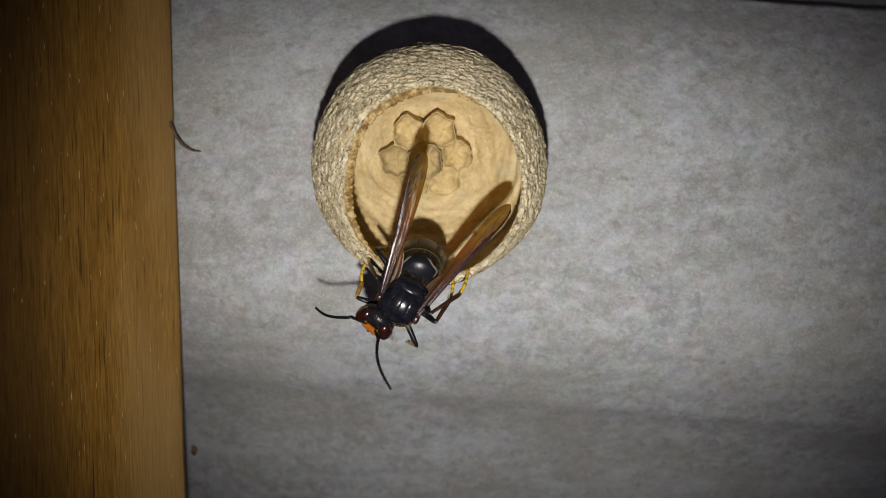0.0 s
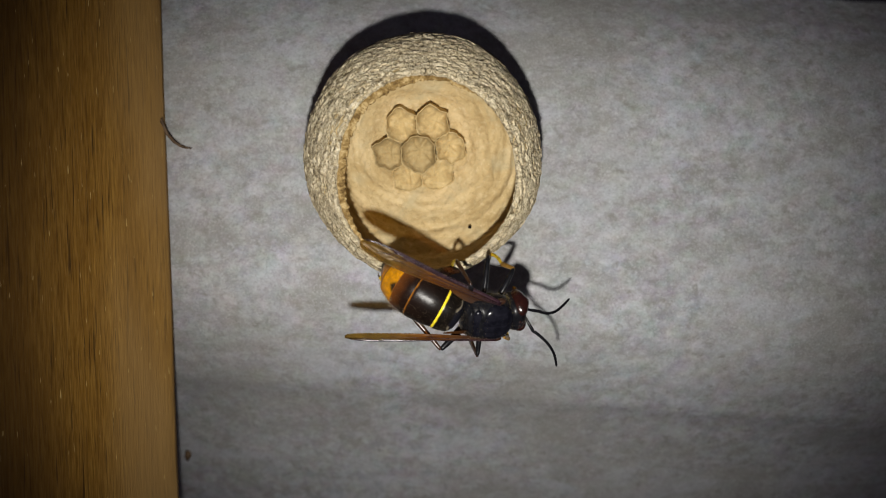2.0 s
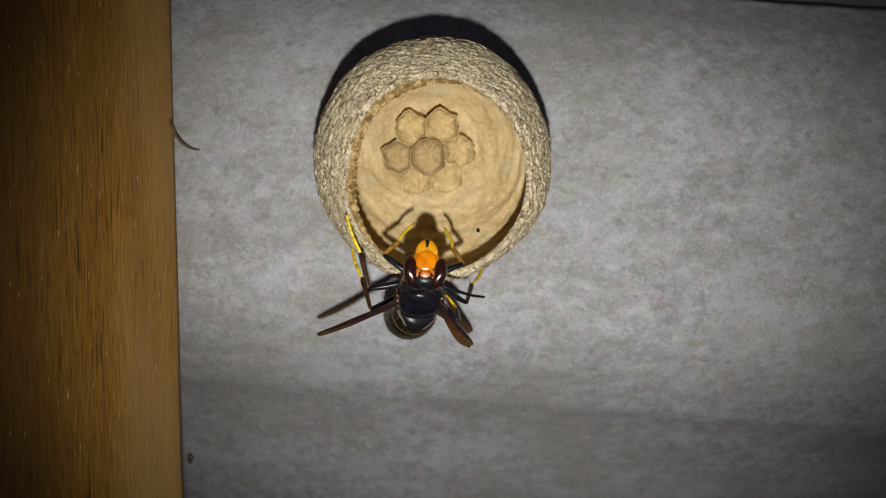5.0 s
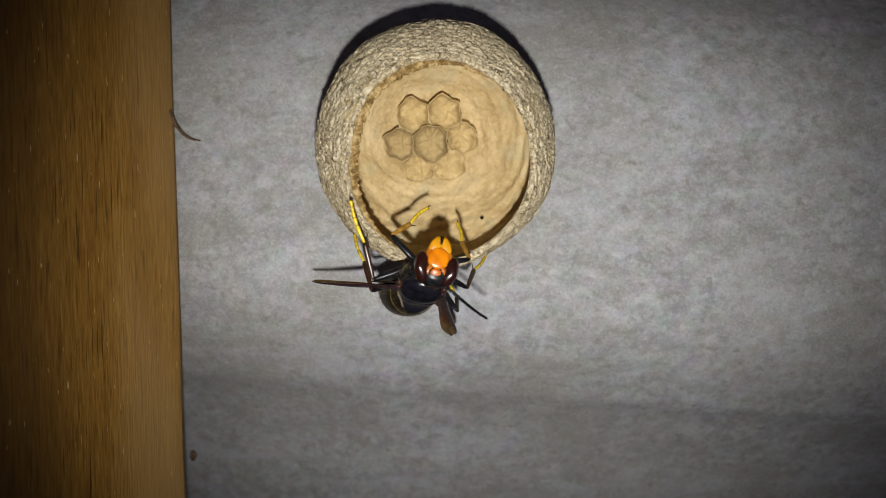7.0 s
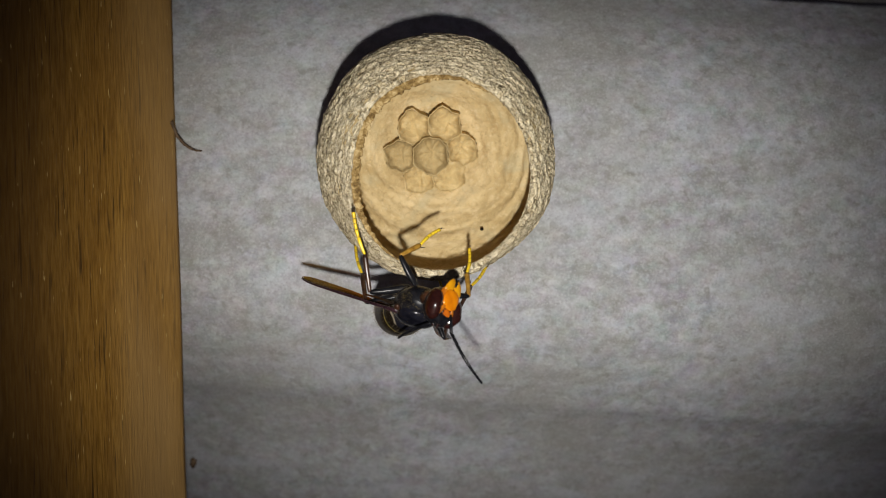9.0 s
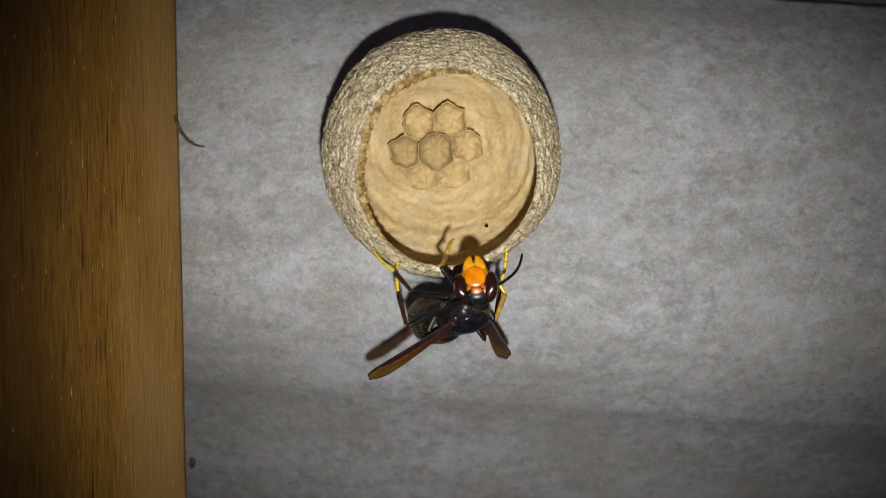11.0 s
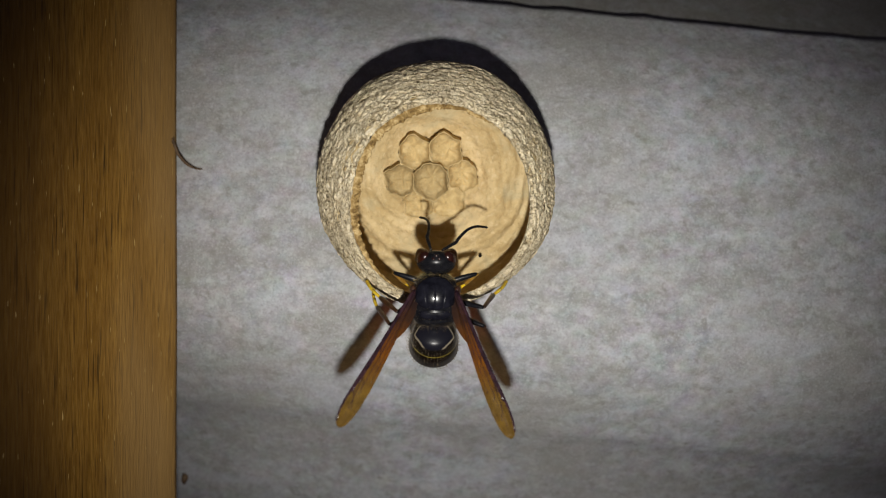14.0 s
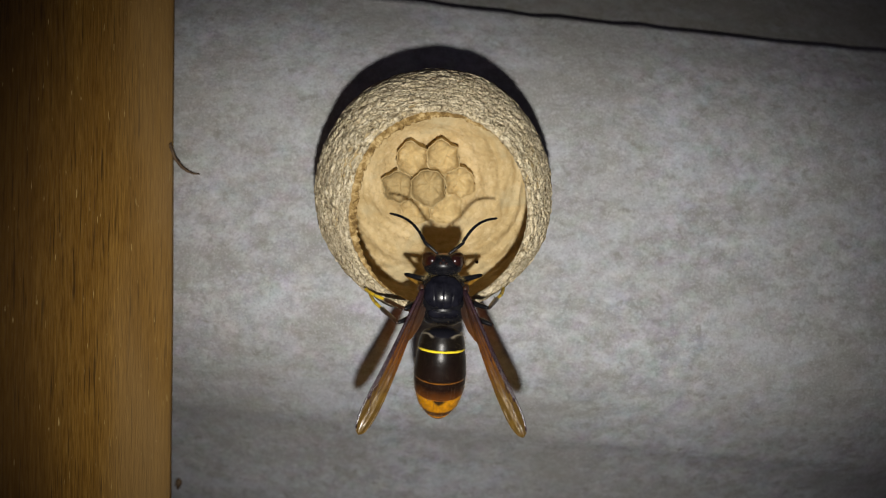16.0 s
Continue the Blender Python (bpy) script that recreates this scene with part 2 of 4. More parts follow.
# the fall of the sheet below its crest, from its slope at each place
FALL_AT = [k * 0.05 for k in range(1201)]
FALL = [0.0]
for k in FALL_AT[1:]:
    FALL.append(FALL[-1] + 0.05 * float(np.interp(k, (1.2, 4.5, 7.0, 8.5, 8.75, 8.95, 10.5, 14.0, 28.0, 34.0), (0.0, 0.60, 0.95, 1.04, 1.08, 1.44, 1.05, 0.70, 0.6, 0.0))))
FALL_AT, FALL = np.array(FALL_AT), np.array(FALL)


def roll_depth(v):
    """Depth of the sheet's underside at v metres across its rolls (v grows up the slope)."""
    w = v / U
    over = max(0.0, w - 7.5)
    depth = 38.2 + (0.048 * over * over if over < 7 else 2.352 + 0.672 * (over - 7))
    return (depth + float(np.interp(-w, FALL_AT, FALL))) * U


def sheet(name, lo, hi, lift, label, material, thick=0.004, ragged=0.0):
    """A rolled sheet from lo to hi across its rolls, along x; lift sets it back behind the first one."""
    slope = math.tan(radians(4.6))
    nx = 90
    levels = [lo + (hi - lo) * i / 299 for i in range(300)]
    nv = len(levels)
    depths = [roll_depth(v) for v in levels]
    verts = []
    for back in (0.0, thick):
        for i in range(nv):
            for j in range(nx):
                x = (-62 + 142 * j / (nx - 1)) * U
                v = levels[i]
                if i == nv - 1 and ragged:
                    v += ragged * noise.noise(Vector((x * 300, 3.1, 0)))
                z = v - slope * x
                verts.append((x, depths[i] + lift + back, z))
    n = nx * nv
    faces = grid_faces(nv, nx, flip=True) + [tuple(n + k for k in f) for f in grid_faces(nv, nx)]
    for i in range(nv - 1):
        for j in (0, nx - 1):
            a, b = i * nx + j, (i + 1) * nx + j
            f = (a, b, b + n, a + n)
            faces.append(f if j else f[::-1])
    for j in range(nx - 1):
        for i in (0, nv - 1):
            a, b = i * nx + j, i * nx + j + 1
            f = (a, b, b + n, a + n)
            faces.append(f[::-1] if i else f)
    ob = new(name, mesh_of(name, verts, faces, material))
    ob.matrix_world = PLACE
    for p in ob.data.polygons:
        p.use_smooth = True
    return tagged(ob, label=label, category="roof sheet", kind="structure")


sheet("roof_sheet_1", -60 * U, 16.0 * U, 0.0, "weathered grey fibre-cement roof sheet with a rolled profile", CEMENT, ragged=0.0008)
sheet("roof_sheet_2", 12.5 * U, 60 * U, 0.0044, "darker grey fibre-cement sheet lapped behind the first", CEMENT_GRIMY)


# ---- the rafter ----
def rafter():
    """Timber with one splayed side and eased arrises, running up the slope; its top lies on the sheet's crest."""
    knots = np.array([(-16, 4.4), (-16, -8.6), (-5.6, -9.0), (-4.3, -8.5), (-3.5, -7.2), (-2.4, -3.5), (-1.1, 0.7), (-0.25, 3.5), (-0.1, 4.4)])
    outline = []
    for p, q in zip(knots, knots[1:]):
        outline += [tuple(p + (q - p) * k / 4) for k in range(4)]
    outline = [tuple(np.mean([outline[max(i + d, 0)] for d in (-2, -1, 0, 1, 2) if i + d < len(outline)], axis=0)) if 7 < i < 30 else p for i, p in enumerate(outline)] + [tuple(knots[-1])]
    cols, rows = len(outline), 60
    verts = []
    for i in range(rows):
        z = (-95 + 190 * i / (rows - 1)) * U
        for x, y in outline:
            wave = 0.05 * noise.noise(Vector((x * 0.4, y * 0.4, z * 40)))
            verts.append(((x + wave) * U, (y + (wave if y < 3 else 0)) * U, z))
    faces = grid_faces(rows, cols, True, True) + [tuple(range(cols)), tuple(reversed(range((rows - 1) * cols, rows * cols)))]
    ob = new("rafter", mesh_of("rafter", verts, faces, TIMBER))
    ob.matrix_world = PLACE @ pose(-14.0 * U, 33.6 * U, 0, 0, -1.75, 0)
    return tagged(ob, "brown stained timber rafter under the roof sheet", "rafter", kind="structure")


rafter()

# ---- loose bits by the rafter ----
def bristle():
    """A bent plant fibre stuck between rafter and sheet."""
    path = [(-14.1, 36.9, 6.5), (-13.92, 37.2, 5.85), (-13.68, 37.5, 5.48), (-13.42, 37.7, 5.28), (-13.15, 37.9, 5.2), (-12.93, 38.0, 5.2)]
    verts, cols = [], 8
    for i, p in enumerate(path):
        r = 0.00034 * (1 - 0.6 * i / len(path))
        for j in range(cols):
            a = 2 * math.pi * j / cols
            verts.append((p[0] * U + r * math.cos(a) * 0.7, p[1] * U + r * math.sin(a), p[2] * U + r * math.cos(a) * 0.7))
    faces = grid_faces(len(path), cols, True) + [tuple(reversed(range(cols))), tuple(range((len(path) - 1) * cols, len(path) * cols))]
    ob = new("plant_fibre", mesh_of("plant_fibre", verts, faces, FIBRE))
    ob.matrix_world = PLACE
    return tagged(ob, "bent brown plant fibre stuck beside the rafter", "fibre")


def dark_lump():
    # solid lump added for the dark mark where rafter and sheet meet
    verts, rows, cols = [], 10, 14
    for i in range(rows + 1):
        th = math.pi * i / rows
        for j in range(cols):
            ph = 2 * math.pi * j / cols
            d = Vector((math.sin(th) * math.cos(ph), math.sin(th) * math.sin(ph), math.cos(th)))
            r = 0.0011 * (1 + 0.5 * noise.noise(d * 2.3))
            verts.append((d.x * r * 0.7, d.y * r * 0.6, d.z * r * 1.5))
    ob = new("dark_lump", mesh_of("dark_lump", verts, grid_faces(rows + 1, cols, True, True), FIBRE))
    z = -13.70 * U
    x = -17.02 * U
    ob.matrix_world = PLACE @ pose(x, roll_depth(z + math.tan(radians(4.6)) * x) - 0.0004, z)
    return tagged(ob, "small dark lump on the roof sheet", "dirt")


bristle()
dark_lump()

# ---- the nest ----
NEST_AT = PLACE @ Vector((-0.61 * U, 33.3 * U, 4.03 * U))
R = 5.37 * U


def rim_angle(phi):
    """Angle of the opening's edge from the nest's axis; phi 0 is world +x, 90 degrees world +y."""
    a = math.cos(phi) ** 2 * (49.0 if math.cos(phi) > 0 else 42.5) + math.sin(phi) ** 2 * (45.0 if math.sin(phi) > 0 else 51.0)
    return radians(a + 0.9 * noise.noise(Vector((3 * math.cos(phi), 3 * math.sin(phi), 0.3))) + 0.7 * noise.noise(Vector((13 * math.cos(phi), 13 * math.sin(phi), 1.7))) + 0.5 * noise.noise(Vector((40 * math.cos(phi), 40 * math.sin(phi), 4.7))))


def inner_radius(theta):
    d = math.degrees(theta)
    knots = ((0, 5.1), (50, 5.1), (75, 5.1), (88, 5.08), (94, 4.98), (100, 4.78), (130, 4.18), (180, 3.7))
    for (a, ra), (b, rb) in zip(knots, knots[1:]):
        if d <= b:
            return (ra + (rb - ra) * (d - a) / (b - a)) * U
    return 3.25 * U


def lip_flare(theta, phi):
    """The lower lip stands out past the globe, most on the side away from the rafter."""
    low = max(0.0, math.sin(phi) + 0.08) / 1.08
    near = max(0.0, min(1.0, (radians(100) - theta) / radians(40)))
    tip = max(0.0, radians(62) - theta) / radians(16)
    return (0.062 + 0.006 * math.cos(phi)) * low ** 0.8 * near * near * (3 - 2 * near) + 0.055 * low ** 2 * tip


def on_nest(theta, phi, r):
    return Vector((r * math.sin(theta) * math.cos(phi), r * math.sin(theta) * math.sin(phi), -r * math.cos(theta)))


def shell_radius(theta, phi):
    """Outer radius with the flaked relief of the paper."""
    c = Vector((math.cos(phi), math.sin(phi), 0))
    swell = noise.noise(Vector((c.x * 1.6, c.y * 1.6, theta * 2.0)))
    p = on_nest(theta, phi, R / MM)
    p = Vector((p.x * 0.58, p.y * 0.58, p.z * 1.75))
    p += noise.noise_vector(p * 0.8) * 0.7
    near, cells = noise.voronoi(p)
    plate = noise.cell(cells[0] * 7.3)
    gap = max(0.0, 1.0 - (near[1] - near[0]) / 0.22)
    flake = noise.noise(Vector((c.x * 18, c.y * 18, theta * 88)))
    return R * (1 + lip_flare(theta, phi)) + 0.0005 * swell + 0.00016 * plate - 0.00022 * gap + 0.00014 * flake


def nest():
    base = new("hornet_nest")
    base.matrix_world = Matrix.Translation(NEST_AT)
    cols, rows = 760, 280
    top = radians(172)
    back = PLACE.to_3x3() @ Vector((0, 1, 0))
    limit = 38.35 * U - 33.3 * U
    verts, uv = [], []
    for i in range(rows):
        for j in range(cols):
            phi = 2 * math.pi * j / cols + math.pi / 2
            t0 = rim_angle(phi) + 0.006
            theta = t0 + (top - t0) * (i / (rows - 1)) ** 1.15
            r = shell_radius(theta, phi)
            v = on_nest(theta, phi, r)
            d = v.dot(back)
            if d > limit:
                v -= back * (d - limit)
            verts.append(v)
            uv.append((j / cols * 125.0, theta * 20.0))
    shell = part_of("shell", mesh_of("shell", verts, grid_faces(rows, cols, True), PAPER_OUT, uv=uv), base, "rough grey-beige flaked paper shell")
    frayed = skin_roots(shell.data, 900, 71, lambda c, n: n.z < 0.55)
    part_of("frayed_fibre", fuzz("frayed_fibre", frayed, 0.2, PAPER_FRAY, 72, 0.035), base, "pale frayed fibres of the paper")
    # the cut edge
    verts, uv, steps = [], [], 7
    for i in range(steps):
        k = i / (steps - 1)
        for j in range(cols):
            phi = 2 * math.pi * j / cols + math.pi / 2
            t0 = rim_angle(phi)
            outer = shell_radius(t0 + 0.006, phi)
            r = outer + (inner_radius(t0) * (1 + lip_flare(t0, phi)) - outer) * k
            bulge = math.sin(math.pi * k) * 0.010
            theta = t0 + 0.006 - bulge + 0.012 * noise.noise(Vector((30 * math.cos(phi), 30 * math.sin(phi), 5 * k)))  * math.sin(math.pi * k)
            verts.append(on_nest(theta, phi, r))
            uv.append((j / cols * 125.0, t0 * 20.0 - k))
    part_of("rim", mesh_of("rim", verts, grid_faces(steps, cols, True, True), PAPER_OUT, uv=uv), base, "torn pale paper edge of the opening")
    # the inner wall
    cols, rows = 300, 130
    verts, uv = [], []
    for i in range(rows):
        for j in range(cols):
            phi = 2 * math.pi * j / cols + math.pi / 2
            t0 = rim_angle(phi) + 0.004
            theta = t0 + (math.pi - 0.002 - t0) * i / (rows - 1)
            r = inner_radius(theta) * (1 + lip_flare(theta, phi))
            step = -0.00026 + 0.00011 * math.sin(theta * 23 + 2.2 * noise.noise(Vector((math.cos(phi) * 1.5, math.sin(phi) * 1.5, theta))))
            c = Vector((math.cos(phi), math.sin(phi), 0))
            for ledge, high in ((97.0, 0.00020), (103.0, 0.00022), (112.0, 0.00022), (124.0, 0.00020)):
                edge = radians(ledge + 3.5 * noise.noise(c * 1.3 + Vector((0, 0, ledge))) + 1.6 * noise.noise(c * 6 + Vector((0, 0, ledge))))
                step -= high * math.tanh((theta - edge) / 0.016)
            r += step + 0.00018 * noise.noise(Vector((math.cos(phi) * 4, math.sin(phi) * 4, theta * 8))) + (0.00012 + 0.00013 * max(0.0, min(1.0, (radians(112) - theta) / radians(14)))) * noise.noise(Vector((math.cos(phi) * 16, math.sin(phi) * 16, theta * 22)))
            verts.append(on_nest(theta, phi, r))
            uv.append((j / cols * 90.0, theta * 18.0))
    part_of("inner_wall", mesh_of("inner_wall", verts, grid_faces(rows, cols, True, True), PAPER_IN, uv=uv), base, "smooth tan paper inner wall with faint rings")
    # a darker, torn second layer just inside the edge
    cols, rows = 420, 9
    verts, uv = [], []
    for i in range(rows):
        for j in range(cols):
            phi = 2 * math.pi * j / cols + math.pi / 2
            c, s = math.cos(phi), math.sin(phi)
            side = max(0.0, 0.30 - 0.45 * s - 0.75 * c)
            wide = radians(-1.0 + 2.9 * min(1.0, side) + 1.0 * noise.noise(Vector((3 * c, 3 * s, 8.0))) + 1.5 * noise.noise(Vector((19 * c, 19 * s, 2.0))) + 1.0 * noise.noise(Vector((47 * c, 47 * s, 5.0))))
            k = i / (rows - 1)
            theta = rim_angle(phi) + 0.02 - (wide + 0.02) * (1 - abs(1 - k * 1.25))
            r = inner_radius(theta) * (1 + lip_flare(theta, phi)) + 0.0001 - 0.0012 * min(1.0, k * 1.25) * min(1.0, side + 0.05) + 0.00013 * noise.noise(Vector((20 * c, 20 * s, i * 0.7)))
            verts.append(on_nest(theta, phi, r))
            uv.append((j / cols * 110.0, theta * 18.0))
    part_of("inner_layer", mesh_of("inner_layer", verts, grid_faces(rows, cols, True, True), PAPER_EDGE, uv=uv), base, "rough brown torn inner layer along the edge")
    for (x, y, z), size in (((1.58, 35.30, 0.74), 0.00032), ((-4.98, 30.80, 3.1), 0.0004), ((4.05, 31.2, 3.0), 0.0003)):
        part_of("fleck", ball("fleck", (size * 1000, size * 1000, size * 600), BLACK_SPOT, 10, 6), base, "tiny dark pit", at=Matrix.Translation(PLACE @ (Vector((x, y, z)) * U) - NEST_AT))
    # the comb: seven small cells
    middle = PLACE @ Vector((-0.83 * U, 35.0 * U, 4.4 * U)) - NEST_AT
    step = 0.0056
    places = [(0, 0, 0.0020)] + [(step * math.cos(radians(a)), step * math.sin(radians(a)), h) for a, h in ((5, -0.0002), (65, 0.0), (123, 0.0), (185, -0.0004), (245, -0.0020), (305, -0.0018))]
    right = Vector((1, 0, 0))
    up = Vector((0, -1, 0))
    for n, (dx, dz, lift) in enumerate(places):
        part_of("cell", cell_mesh(n), base, at=Matrix.Translation(middle + right * dx + up * dz - Vector((0, 0, lift))))
    return tagged(base, "small open globe of grey-beige chewed paper hung under the roof sheet", "hornet nest")


def cell_mesh(seed):
    """A six-sided paper cup, open downwards: thin uneven lip, bowl-shaped floor off its middle."""
    deep = (0.0027, 0.0019, 0.0024, 0.0024, 0.0022, 0.0016, 0.0015)[seed]
    wide = (1.10, 0.95, 1.02, 1.0, 0.97, 1.02, 1.06)[seed]
    prof = [(0.70, 0.0085), (0.88, 0.005), (0.98, 0.0024), (1.02, 0.0007), (1.03, 0.0001), (1.0, 0.0), (0.97, 0.0002), (0.94, 0.0006), (0.88, deep * 0.5), (0.78, deep * 0.74), (0.62, deep * 0.9), (0.42, deep * 0.98), (0.2, deep * 1.03), (0.02, deep * 1.04)]
    cols, verts, rr = 60, [], 0.00281 * wide
    lean = Vector((noise.noise(Vector((seed * 2.7, 0.4, 0))), noise.noise(Vector((0.3, seed * 3.1, 1))), 0)) * 0.0011
    for k, z in prof:
        inner = max(0.0, 1 - k)
        for j in range(cols):
            a = 2 * math.pi * j / cols
            c, q = Vector((math.cos(a), math.sin(a), 0)), a + radians(-5)
            hexa = 1.0 / math.cos((a + math.pi / 6) % (math.pi / 3) - math.pi / 6)
            hexa = 1 + (hexa - 1) * 0.85 * min(1, k) ** 2
            wob = 1 + 0.17 * k * noise.noise(c * 1.5 + Vector((0, 0, seed * 3.3))) + 0.08 * k * noise.noise(c * 5 + Vector((0, 0, seed * 7.3)))
            r = rr * k * hexa * wob
            lip = 0.0011 * k * k * noise.noise(c * 1.4 + Vector((0, 0, seed * 5.1))) + 0.00045 * k ** 6 * noise.noise(c * 6 + Vector((0, 0, seed * 2.2)))
            grit = 0.0009 * noise.noise(Vector((r * 1100 * c.x, r * 1100 * c.y, seed * 1.7))) * min(1, inner * 6)
            verts.append((r * math.cos(q) + lean.x * inner, r * math.sin(q) + lean.y * inner, z + lip + grit))
    return mesh_of("cell", verts, grid_faces(len(prof), cols, True), COMB_OLIVE if seed in (0, 4) else COMB)


nest()


# ---- the hornet ----


def chitin(name, dark, light, rough=0.28, scale=900, spec=0.5):
    n = Nodes(name, rough, spec)
    v = n.coords("Object")
    a, b = n.noise(v, scale, 4, 0.6), n.noise(v, scale * 6, 2, 0.5)
    n.put("Base Color", n.ramp(a, [(0.35, dark), (0.68, light)]))
    n.put("Roughness", n.ramp(b, [(0.3, rough * 0.85), (0.7, min(1.0, rough * 1.25))]))
    n.bump(b, 0.05, 0.00005)
    return n.mat


def banded(name, body, edge, start, patch=None, front=0.0, warm=None):
    """Segment colour: body, then a band of edge colour past start along the segment; warm reddens its rear half, patch adds a dark
    wedge in the middle, front a black shield of that many millimetres with a pale hem on the first ring's front face."""
    n = Nodes(name, 0.31, 0.16)
    uv = n.node("ShaderNodeTexCoord").outputs["UV"]
    sep = n.node("ShaderNodeSeparateXYZ", Vector=uv)
    grain = n.noise(n.coords("Object"), 1400, 4, 0.6)
    along = n.math("ADD", sep.outputs[0], n.math("MULTIPLY", n.math("SUBTRACT", grain, 0.5), 0.08))
    dark = tuple(c * 0.55 for c in body)
    base = n.ramp(grain, [(0.35, dark), (0.68, body)])
    if warm:
        blot = n.noise(n.coords("Object"), 420, 3, 0.6)
        rear = n.math("ADD", sep.outputs[0], n.math("MULTIPLY", n.math("SUBTRACT", blot, 0.5), 0.7))
        base = n.mix(n.ramp(rear, [(0.40, 0.0), (0.98, 1.0)]), base, warm)
    colour = n.mix(n.ramp(along, [(start - 0.03, 0.0), (start + 0.03, 1.0)]), base, edge)
    if front:
        at = n.node("ShaderNodeSeparateXYZ", Vector=n.coords("Object", (1000, 1000, 1000)))
        high = n.math("ADD", n.math("MULTIPLY", at.outputs[0], -0.412), n.math("MULTIPLY", at.outputs[2], 0.911))
        across = n.math("POWER", n.math("ABSOLUTE", at.outputs[1]), 1.25)
        high = n.math("POWER", n.math("ABSOLUTE", n.math("SUBTRACT", high, 0.7)), 1.25)
        reach = n.math("POWER", n.math("ADD", across, high), 1 / 1.25)
        reach = n.math("ADD", reach, n.math("MULTIPLY", n.math("SUBTRACT", grain, 0.5), 0.25))
        face = n.ramp(sep.outputs[0], [(0.38, 1.0), (0.45, 0.0)])
        shield = n.math("MULTIPLY", n.ramp(n.math("SUBTRACT", reach, front), [(0.0, 1.0), (0.05, 0.0)]), face)
        hem = n.math("MULTIPLY", n.ramp(n.math("ABSOLUTE", n.math("SUBTRACT", reach, front + 0.10)), [(0.05, 0.55), (0.16, 0.0)]), face)
        colour = n.mix(shield, colour, (0.006, 0.006, 0.009))
        colour = n.mix(hem, colour, (0.24, 0.205, 0.15))
    if patch:
        side = n.math("ABSOLUTE", n.math("SUBTRACT", sep.outputs[1], 0.25))
        wedge = n.math("ADD", n.math("MULTIPLY", side, 6.0), along)
        colour = n.mix(n.ramp(wedge, [(patch - 0.10, 1.0), (patch + 0.06, 0.0)]), colour, (0.018, 0.010, 0.005))
    n.put("Base Color", colour)
    n.bump(grain, 0.3, 0.00008)
    return n.mat


def membrane():
    """Amber wing skin: part of the light passes, tinted."""
    n = Nodes("wing_membrane", 0.34, 0.22)
    v = n.coords("Object")
    a = n.noise(v, 500, 4, 0.6)
    along = n.node("ShaderNodeSeparateXYZ", Vector=v).outputs[0]
    deep = n.ramp(n.math("MULTIPLY", along, 1 / 0.0216), [(0.1, (0.030, 0.016, 0.012)), (0.5, (0.15, 0.055, 0.006)), (0.8, (0.165, 0.102, 0.022))])
    n.put("Base Color", n.mix(n.ramp(a, [(0.35, 0.6), (0.7, 0.0)]), deep, (0.018, 0.011, 0.012)))
    tint = n.ramp(n.math("MULTIPLY", along, 1 / 0.0216), [(0.12, (0.36, 0.18, 0.07)), (0.45, (0.69, 0.36, 0.055)), (0.75, (0.62, 0.46, 0.17))])
    n.put("Specular Tint", (1.0, 0.9, 0.75, 1.0)), n.put("Coat Weight", 0.13), n.put("Coat Roughness", 0.08), n.put("Coat Tint", (1.0, 0.95, 0.88, 1.0))
    n.bump(n.noise(n.coords("Object", (0.35, 1.1, 1.0)), 260, 2, 0.5, 1.5), 0.8, 0.0005)
    clear = n.node("ShaderNodeBsdfTransparent", Color=tint)
    m = n.node("ShaderNodeMixShader", Fac=n.ramp(n.math("MULTIPLY", along, 1 / 0.0216), [(0.15, 0.60), (0.6, 0.46), (0.9, 0.42)]))
    n.tree.links.new(clear.outputs[0], m.inputs[1])
    n.tree.links.new(n.bsdf.outputs[0], m.inputs[2])
    n.tree.links.new(m.outputs[0], n.tree.nodes["Material Output"].inputs[0])
    return n.mat


BLACK = chitin("black_chitin", (0.003, 0.003, 0.004), (0.009, 0.009, 0.011), 0.27, spec=0.13)
GLOSSY = chitin("glossy_black_chitin", (0.003, 0.003, 0.005), (0.008, 0.008, 0.012), 0.17, spec=0.16)
BROWN = chitin("brown_chitin", (0.012, 0.005, 0.003), (0.045, 0.018, 0.008), 0.3, spec=0.6)
ORANGE = chitin("orange_chitin", (0.37, 0.095, 0.001), (0.56, 0.18, 0.003), 0.19, 420, spec=0.4)
AMBER = chitin("amber_chitin", (0.27, 0.075, 0.004), (0.46, 0.15, 0.006), 0.3)
CHEEK = chitin("cheek_chitin", (0.20, 0.055, 0.004), (0.38, 0.12, 0.006), 0.3)
FRONS = chitin("frons_chitin", (0.27, 0.058, 0.003), (0.40, 0.10, 0.005), 0.32, spec=0.3)
JAW = chitin("jaw_chitin", (0.36, 0.14, 0.002), (0.52, 0.24, 0.005), 0.28, 420, spec=0.35)
SHIN = chitin("amber_shin", (0.16, 0.075, 0.012), (0.36, 0.20, 0.03), 0.35)
YELLOW = chitin("yellow_chitin", (0.52, 0.33, 0.012), (0.78, 0.56, 0.03), 0.35)
EYE_RED = chitin("eye_surface", (0.009, 0.0022, 0.0016), (0.022, 0.0048, 0.003), 0.2, 3000, spec=1.0)
GOLD_HAIR = chitin("golden_hair", (0.20, 0.14, 0.04), (0.36, 0.28, 0.09), 0.6)
HAIR = chitin("pale_hair", (0.07, 0.052, 0.03), (0.19, 0.145, 0.085), 0.5)
WING, VEIN = membrane(), chitin("wing_vein", (0.010, 0.005, 0.008), (0.03, 0.013, 0.018), 0.25)
